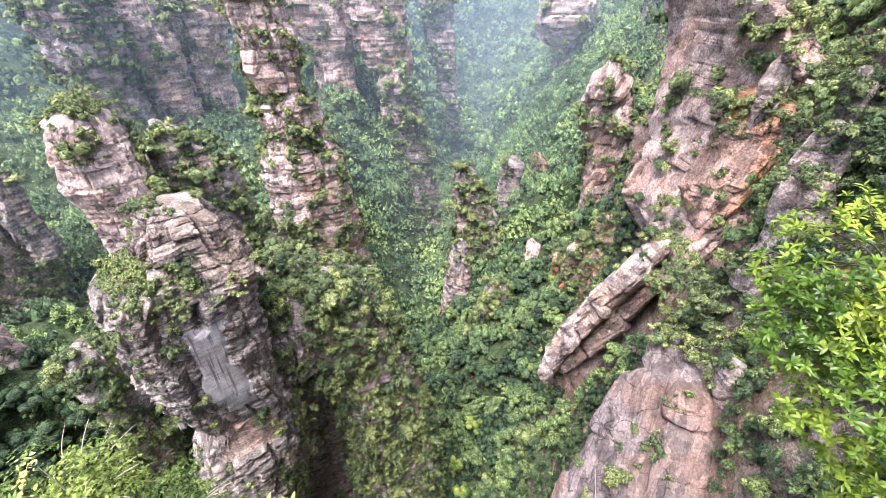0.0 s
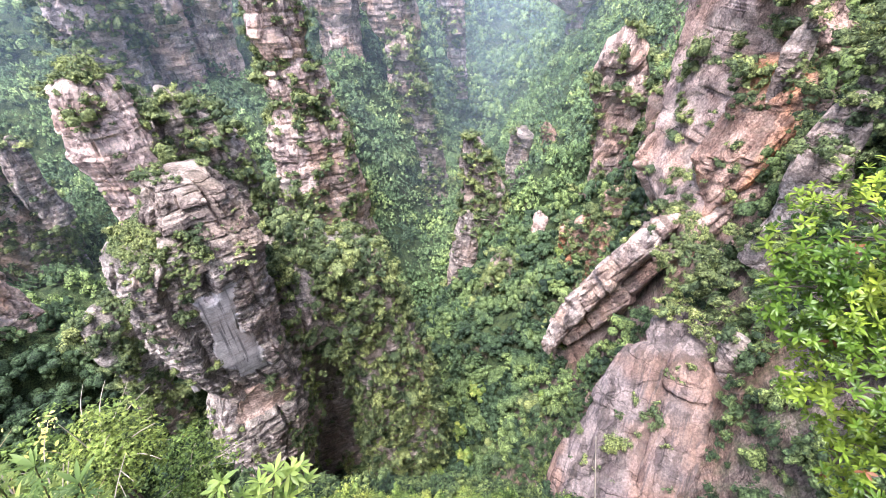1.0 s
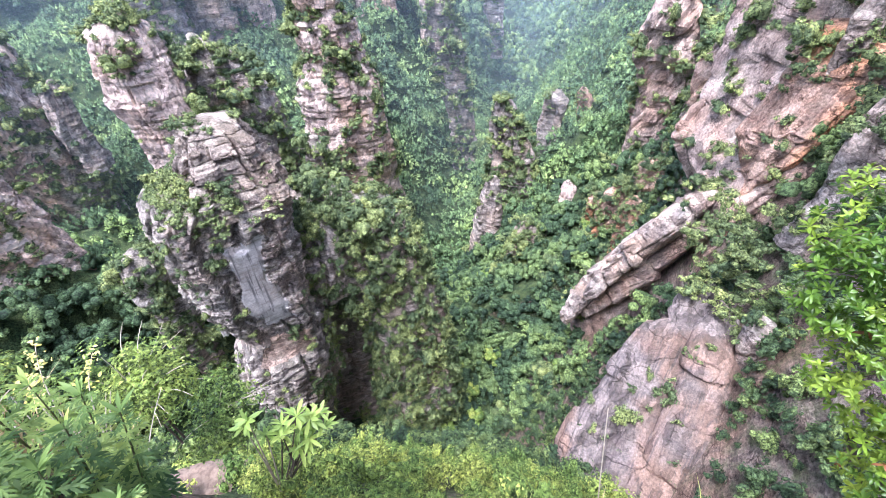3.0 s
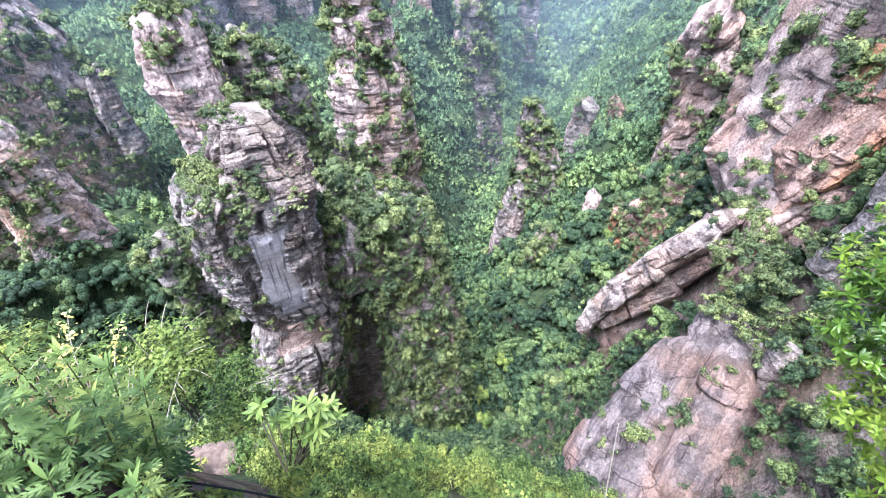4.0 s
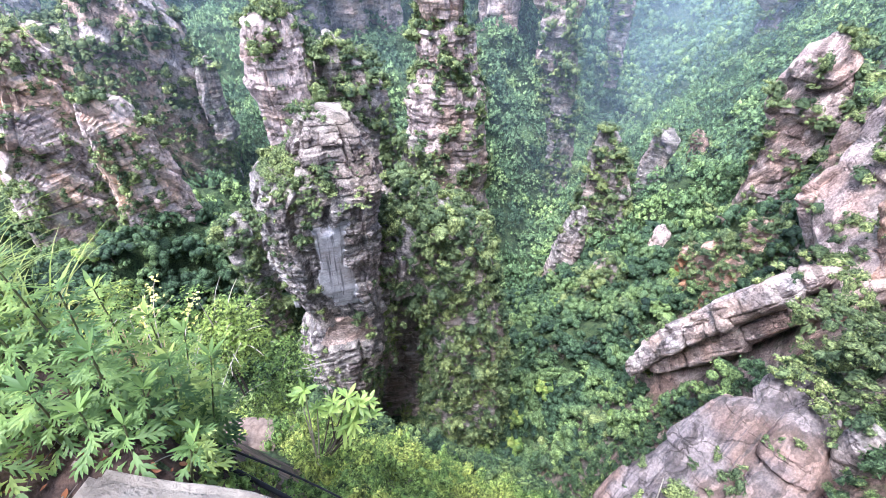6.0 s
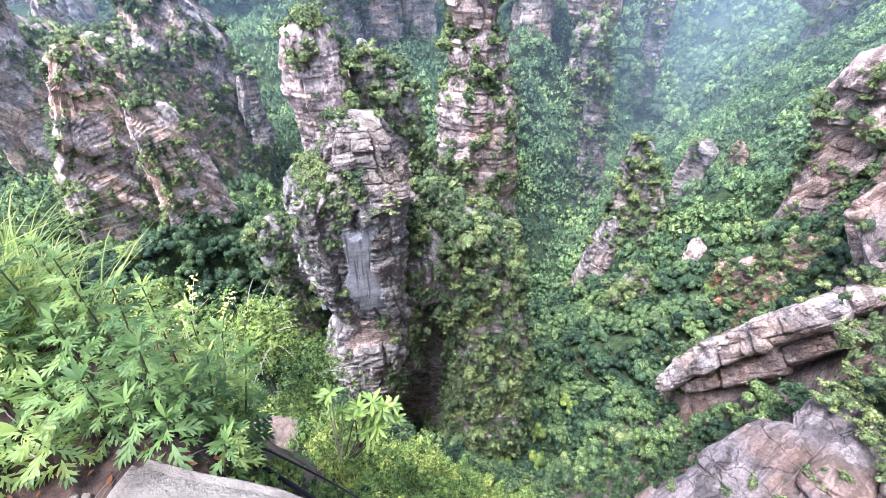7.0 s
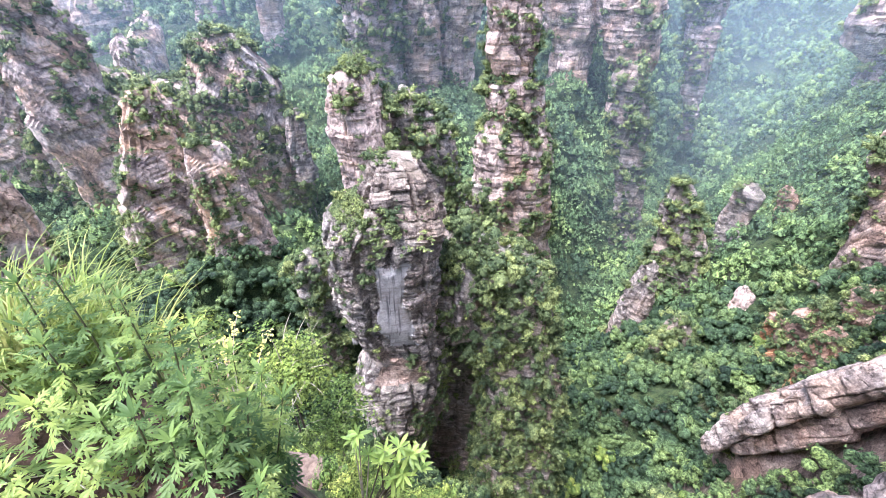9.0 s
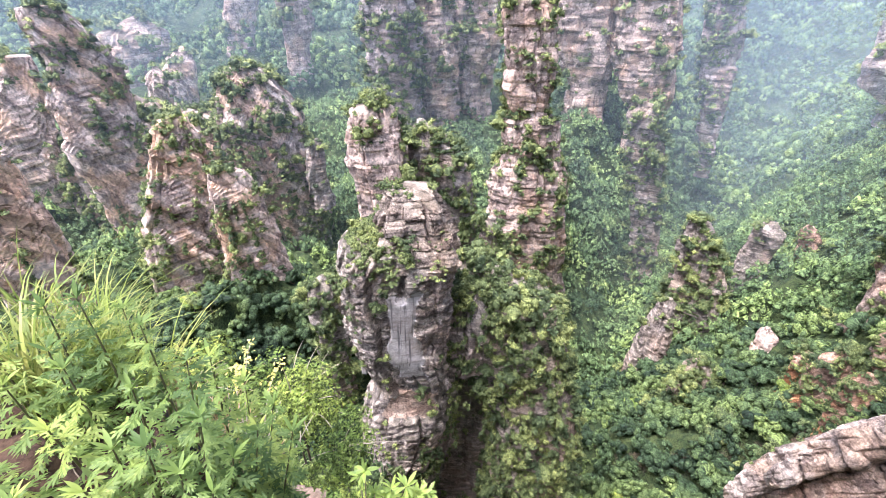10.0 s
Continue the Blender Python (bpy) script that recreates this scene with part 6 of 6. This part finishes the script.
yellow_twig([(-2.35, 0.85, -1.35), (-2.75, 1.30, -0.72)], "thin twig with bright yellow leaves")
yellow_twig([(-2.3, 0.9, -1.45), (-2.65, 1.45, -1.02)], "thin twig tipped with yellow leaves")
yellow_twig([(-2.2, 0.8, -1.3), (-2.72, 1.12, -0.80)], "bare twig with a few yellow leaves")
for a, b in (((-1.95, 0.62, -1.2), (-2.1, 1.05, -0.75)), ((-1.9, 0.62, -1.2), (-2.35, 1.2, -1.05)), ((-1.85, 0.65, -1.3), (-2.1, 1.3, -1.15)), ((-1.9, 0.6, -1.1), (-2.3, 0.85, -0.45))):
    stick = new("dry_weed", mesh_from("dry_weed", *tube(bow(a, b, 0.03, 8, 0.03), np.linspace(0.006, 0.002, 8)), PALE_STEM, True))
    tagged(stick, "thin leafless dry weed leaning over the edge", "dry weed", "dry weeds")


# low weeds hang over the broken edge in front of the stone
weed_rng = np.random.default_rng(47)
weed_x, weed_y = weed_rng.uniform(-1.45, 0.6, 700), weed_rng.uniform(0.15, 1.0, 700)
weed_z = land(weed_x, weed_y)
tagged(thicket("hanging_weeds", np.stack([weed_x, weed_y, weed_z], -1)[weed_z < -0.12], weed_rng.uniform(0.04, 0.11, 700)[weed_z < -0.12], "shrub", SLOPE_LEAF, 48), "low green weeds hanging over the cliff edge", "weeds", kind="stuff")


# the flat stone, cables and litter
def broken_stone(name, centre, size, turn, material, label, category, seed, tilt=0.0, wobble=0.12):
    bm = bmesh.new()
    bmesh.ops.create_cube(bm, size=1)
    bmesh.ops.bevel(bm, geom=bm.edges[:], offset=0.06, segments=2, affect="EDGES")
    bmesh.ops.subdivide_edges(bm, edges=bm.edges[:], cuts=4, use_grid_fill=True)
    for v in bm.verts:
        n = noise.noise_vector(v.co * 1.6 + Vector((seed, 0, 0))) * wobble + noise.noise_vector(v.co * 5 + Vector((0, seed, 0))) * 0.02
        v.co += n
        v.co = Vector((v.co.x * size[0], v.co.y * size[1], v.co.z * size[2]))
    me = bpy.data.meshes.new(name)
    bm.to_mesh(me)
    bm.free()
    me.materials.append(material)
    me.polygons.foreach_set("use_smooth", [True] * len(me.polygons))
    ob = new(name, me)
    ob.matrix_basis = pose(*centre, 0, tilt, turn)
    return tagged(ob, label, category)


broken_stone("flat_stone", (-0.84, -0.04, 0.02), (0.66, 0.50, 0.26), 13, STONE, "worn beige-grey flat stone at the cliff edge", "stone", 3, 4, 0.05)
broken_stone("small_stone", (-1.22, 0.16, 0.02), (0.10, 0.08, 0.05), 10, STONE, "small grey stone in the soil", "stone", 8)
broken_stone("boulder", (-7.4, 3.6, -12.2), (1.7, 1.1, 1.0), 20, BROWN_STONE, "brownish boulder among slope shrubs", "boulder", 12)
broken_stone("boulder", (-6.6, 4.4, -12.9), (0.6, 0.6, 0.5), 50, BROWN_STONE, "small pale boulder among slope shrubs", "boulder", 15)
broken_stone("white_rock", (-40.1, 38.2, -56.4), (0.9, 0.8, 2.2), 20, PALE_ROCK, "small white rock shard in the pillar's notch", "rock", 17)
for a, b, r, side in (((-1.43, 0.33, -0.09), (-0.26, 0.56, -1.69), 0.013, 0.02), ((-1.43, 0.35, -0.06), (-0.21, 0.69, -1.66), 0.006, 0.05), ((-1.43, 0.32, -0.11), (-0.66, 0.42, -1.54), 0.005, -0.04)):
    line = bow(a, b, -0.03, 16, side) + np.array([0, 0.02, -0.10])
    line = np.concatenate([[line[0] + (-0.5, 0.05, 0.05)], line])
    cable = new("cable", mesh_from("cable", *tube(line, r, 8), RUBBER, True))
    tagged(cable, "thick black rubber cable over the cliff edge" if r > 0.01 else "thin black cable over the cliff edge", "cable", "black cables")


def litter(at, s, turn):
    n = 6
    xs, ys = np.meshgrid(np.linspace(-s, s, n), np.linspace(-s, s, n))
    zs = s * 0.8 * fbm(xs / s * 1.3 + turn, ys / s * 1.3, xs * 0, 3, 71)
    i, j = np.meshgrid(np.arange(n - 1), np.arange(n - 1), indexing="ij")
    faces = np.stack([i * n + j, i * n + j + 1, (i + 1) * n + j + 1, (i + 1) * n + j], -1).reshape(-1, 4)
    ob = new("litter_scrap", mesh_from("litter_scrap", np.stack([xs, ys, zs], -1).reshape(-1, 3), faces, SCRAP))
    ob.matrix_basis = pose(*at, 40, 0, turn * 40)
    tagged(ob, "crumpled scrap of white plastic litter", "litter", "litter")


litter((-1.30, 0.36, -0.36), 0.03, 1)
litter((-1.24, 0.38, -0.44), 0.035, 2)


# ---- single trees, with trunk, limbs and crown ----
def single_tree(name, material, label, seed, tall=0.55, leaves=300, leaf=0.055):
    rng = np.random.default_rng(seed)
    tree = new(name)
    tagged(tree, label, "tree", "single trees")
    bits = [tube(bow((0, 0, -0.5), (0.05, 0, tall), 0.0, 6, 0.05), np.linspace(0.075, 0.04, 6))]
    for k in range(5):
        a = k * 1.26 + rng.uniform(-0.3, 0.3)
        bits.append(tube(bow((0.03, 0, tall * 0.7), (0.55 * math.cos(a), 0.55 * math.sin(a), tall + 0.35), 0.08, 5), np.linspace(0.035, 0.012, 5), 5))
    piece("trunk", joined(bits), BARK, tree)
    verts, faces = crown_template(rng, leaves, leaf, 0.85, 11, 6, 2)
    shared("crown", mesh_from("crown", verts + np.array([0, 0, tall + 0.35]), faces, material, True), tree, Matrix.Identity(4))
    return tree


KINDS = [single_tree("broadleaf_tree", FOREST_LEAF, "round-crowned green broadleaf tree", 81), single_tree("broadleaf_tree", CLIFF_LEAF, "olive green broadleaf tree", 82, 0.7),
         single_tree("broadleaf_tree", SLOPE_LEAF, "bright fresh green broadleaf tree", 83), single_tree("broadleaf_tree", FOREST_LEAF, "dense dark green tree", 84, 0.4, 520)]
first_places = []
PLACES = []
FLANK = max(range(len(SHRUBS)), key=lambda k: len(SHRUBS[k][0]) * (np.hypot(*(SHRUBS[k][0].mean(0)[:2] - (-22, 60))) < 8))
for i in range(90):
    a, d = radians(NEAR.uniform(-14, 24)), NEAR.uniform(52, 108)
    x, y = d * math.sin(a), d * math.cos(a)
    PLACES.append((x, y, soil_height(x, y) + 0.5, NEAR.uniform(2.4, 4.2), NEAR.choice((0, 0, 1, 2, 3))))
for i in range(70):
    a, d = radians(NEAR.uniform(-72, -46)), NEAR.uniform(62, 100)
    x, y = d * math.sin(a), d * math.cos(a)
    PLACES.append((x, y, soil_height(x, y) + 0.5, NEAR.uniform(2.0, 3.8), NEAR.choice((0, 0, 1, 3, 3, 2))))
for i in range(46):
    k = NEAR.randrange(len(SHRUBS[FLANK][0]))
    p = SHRUBS[FLANK][0][k]
    PLACES.append((p[0], p[1], p[2] - 0.3, NEAR.uniform(1.0, 1.7), 1))
for i, (x, y, z, r, kind) in enumerate(PLACES):
    m = pose(x, y, z, NEAR.uniform(-6, 6), NEAR.uniform(-6, 6), NEAR.uniform(0, 360)) @ Matrix.Scale(r, 4)
    done = [k for k in first_places if k == kind]
    if not done:
        KINDS[kind].matrix_basis = m
        first_places.append(kind)
    else:
        made = copy_thing(KINDS[kind], pose(0, 0, 0))
        made.matrix_basis = m


# dead leaves and pebbles in the soil
fallen = mesh_from("fallen_leaf", *blade(0.05, 0.025, -0.2, 0.4), BROWN_LEAF, True)
for i in range(75):
    x, y = NEAR.uniform(-1.9, -0.9), NEAR.uniform(-0.5, 0.35)
    ob = new("fallen_leaf", fallen)
    ob.matrix_basis = pose(x, y, soil_height(x, y) + 0.045, NEAR.uniform(-20, 20), NEAR.uniform(-20, 20), NEAR.uniform(0, 360)) @ Matrix.Scale(NEAR.uniform(0.4, 0.85), 4)
    tagged(ob, "dry brown fallen leaf on the soil", "leaf", "fallen leaves")
for i in range(14):
    x, y, s = NEAR.uniform(-1.8, -1.0), NEAR.uniform(-0.4, 0.3), NEAR.uniform(0.015, 0.04)
    broken_stone("pebble", (x, y, soil_height(x, y) + 0.035), (s * 1.4, s, s * 0.8), i * 37, STONE, "small grey pebble in the soil", "pebble", 20 + i)["group"] = "pebbles"

# dry twigs and stalks lying in the soil
for i in range(40):
    x, y = NEAR.uniform(-1.9, -1.0), NEAR.uniform(-0.45, 0.33)
    a, l = NEAR.uniform(0, 6.28), NEAR.uniform(0.08, 0.3)
    ends = [(x, y), (x + l * math.cos(a), y + l * math.sin(a))]
    a3, b3 = ((*q, soil_height(*q) + NEAR.uniform(0.03, 0.06)) for q in ends)
    twig = new("fallen_twig", mesh_from("fallen_twig", *tube(bow(a3, b3, 0.015, 6, NEAR.uniform(-0.15, 0.15)), np.linspace(0.003, 0.0012, 6), 5), BARK if i % 3 else PALE_STEM, True))
    tagged(twig, "thin dry twig lying on the soil", "twig", "fallen twigs")

# straw-coloured grass at the edge below the bush
for gx, gy, dry in ((0.86, 0.37, True), (0.95, 0.36, False), (1.04, 0.35, True), (1.13, 0.34, False)):
    grass_tuft(gx, gy, 34, 0.36, 0.55, DRY_LEAF if dry else GRASS_LEAF, "dry yellowish grass tuft at the edge" if dry else "short green grass tuft at the edge", 0, (0.06, 0.12))
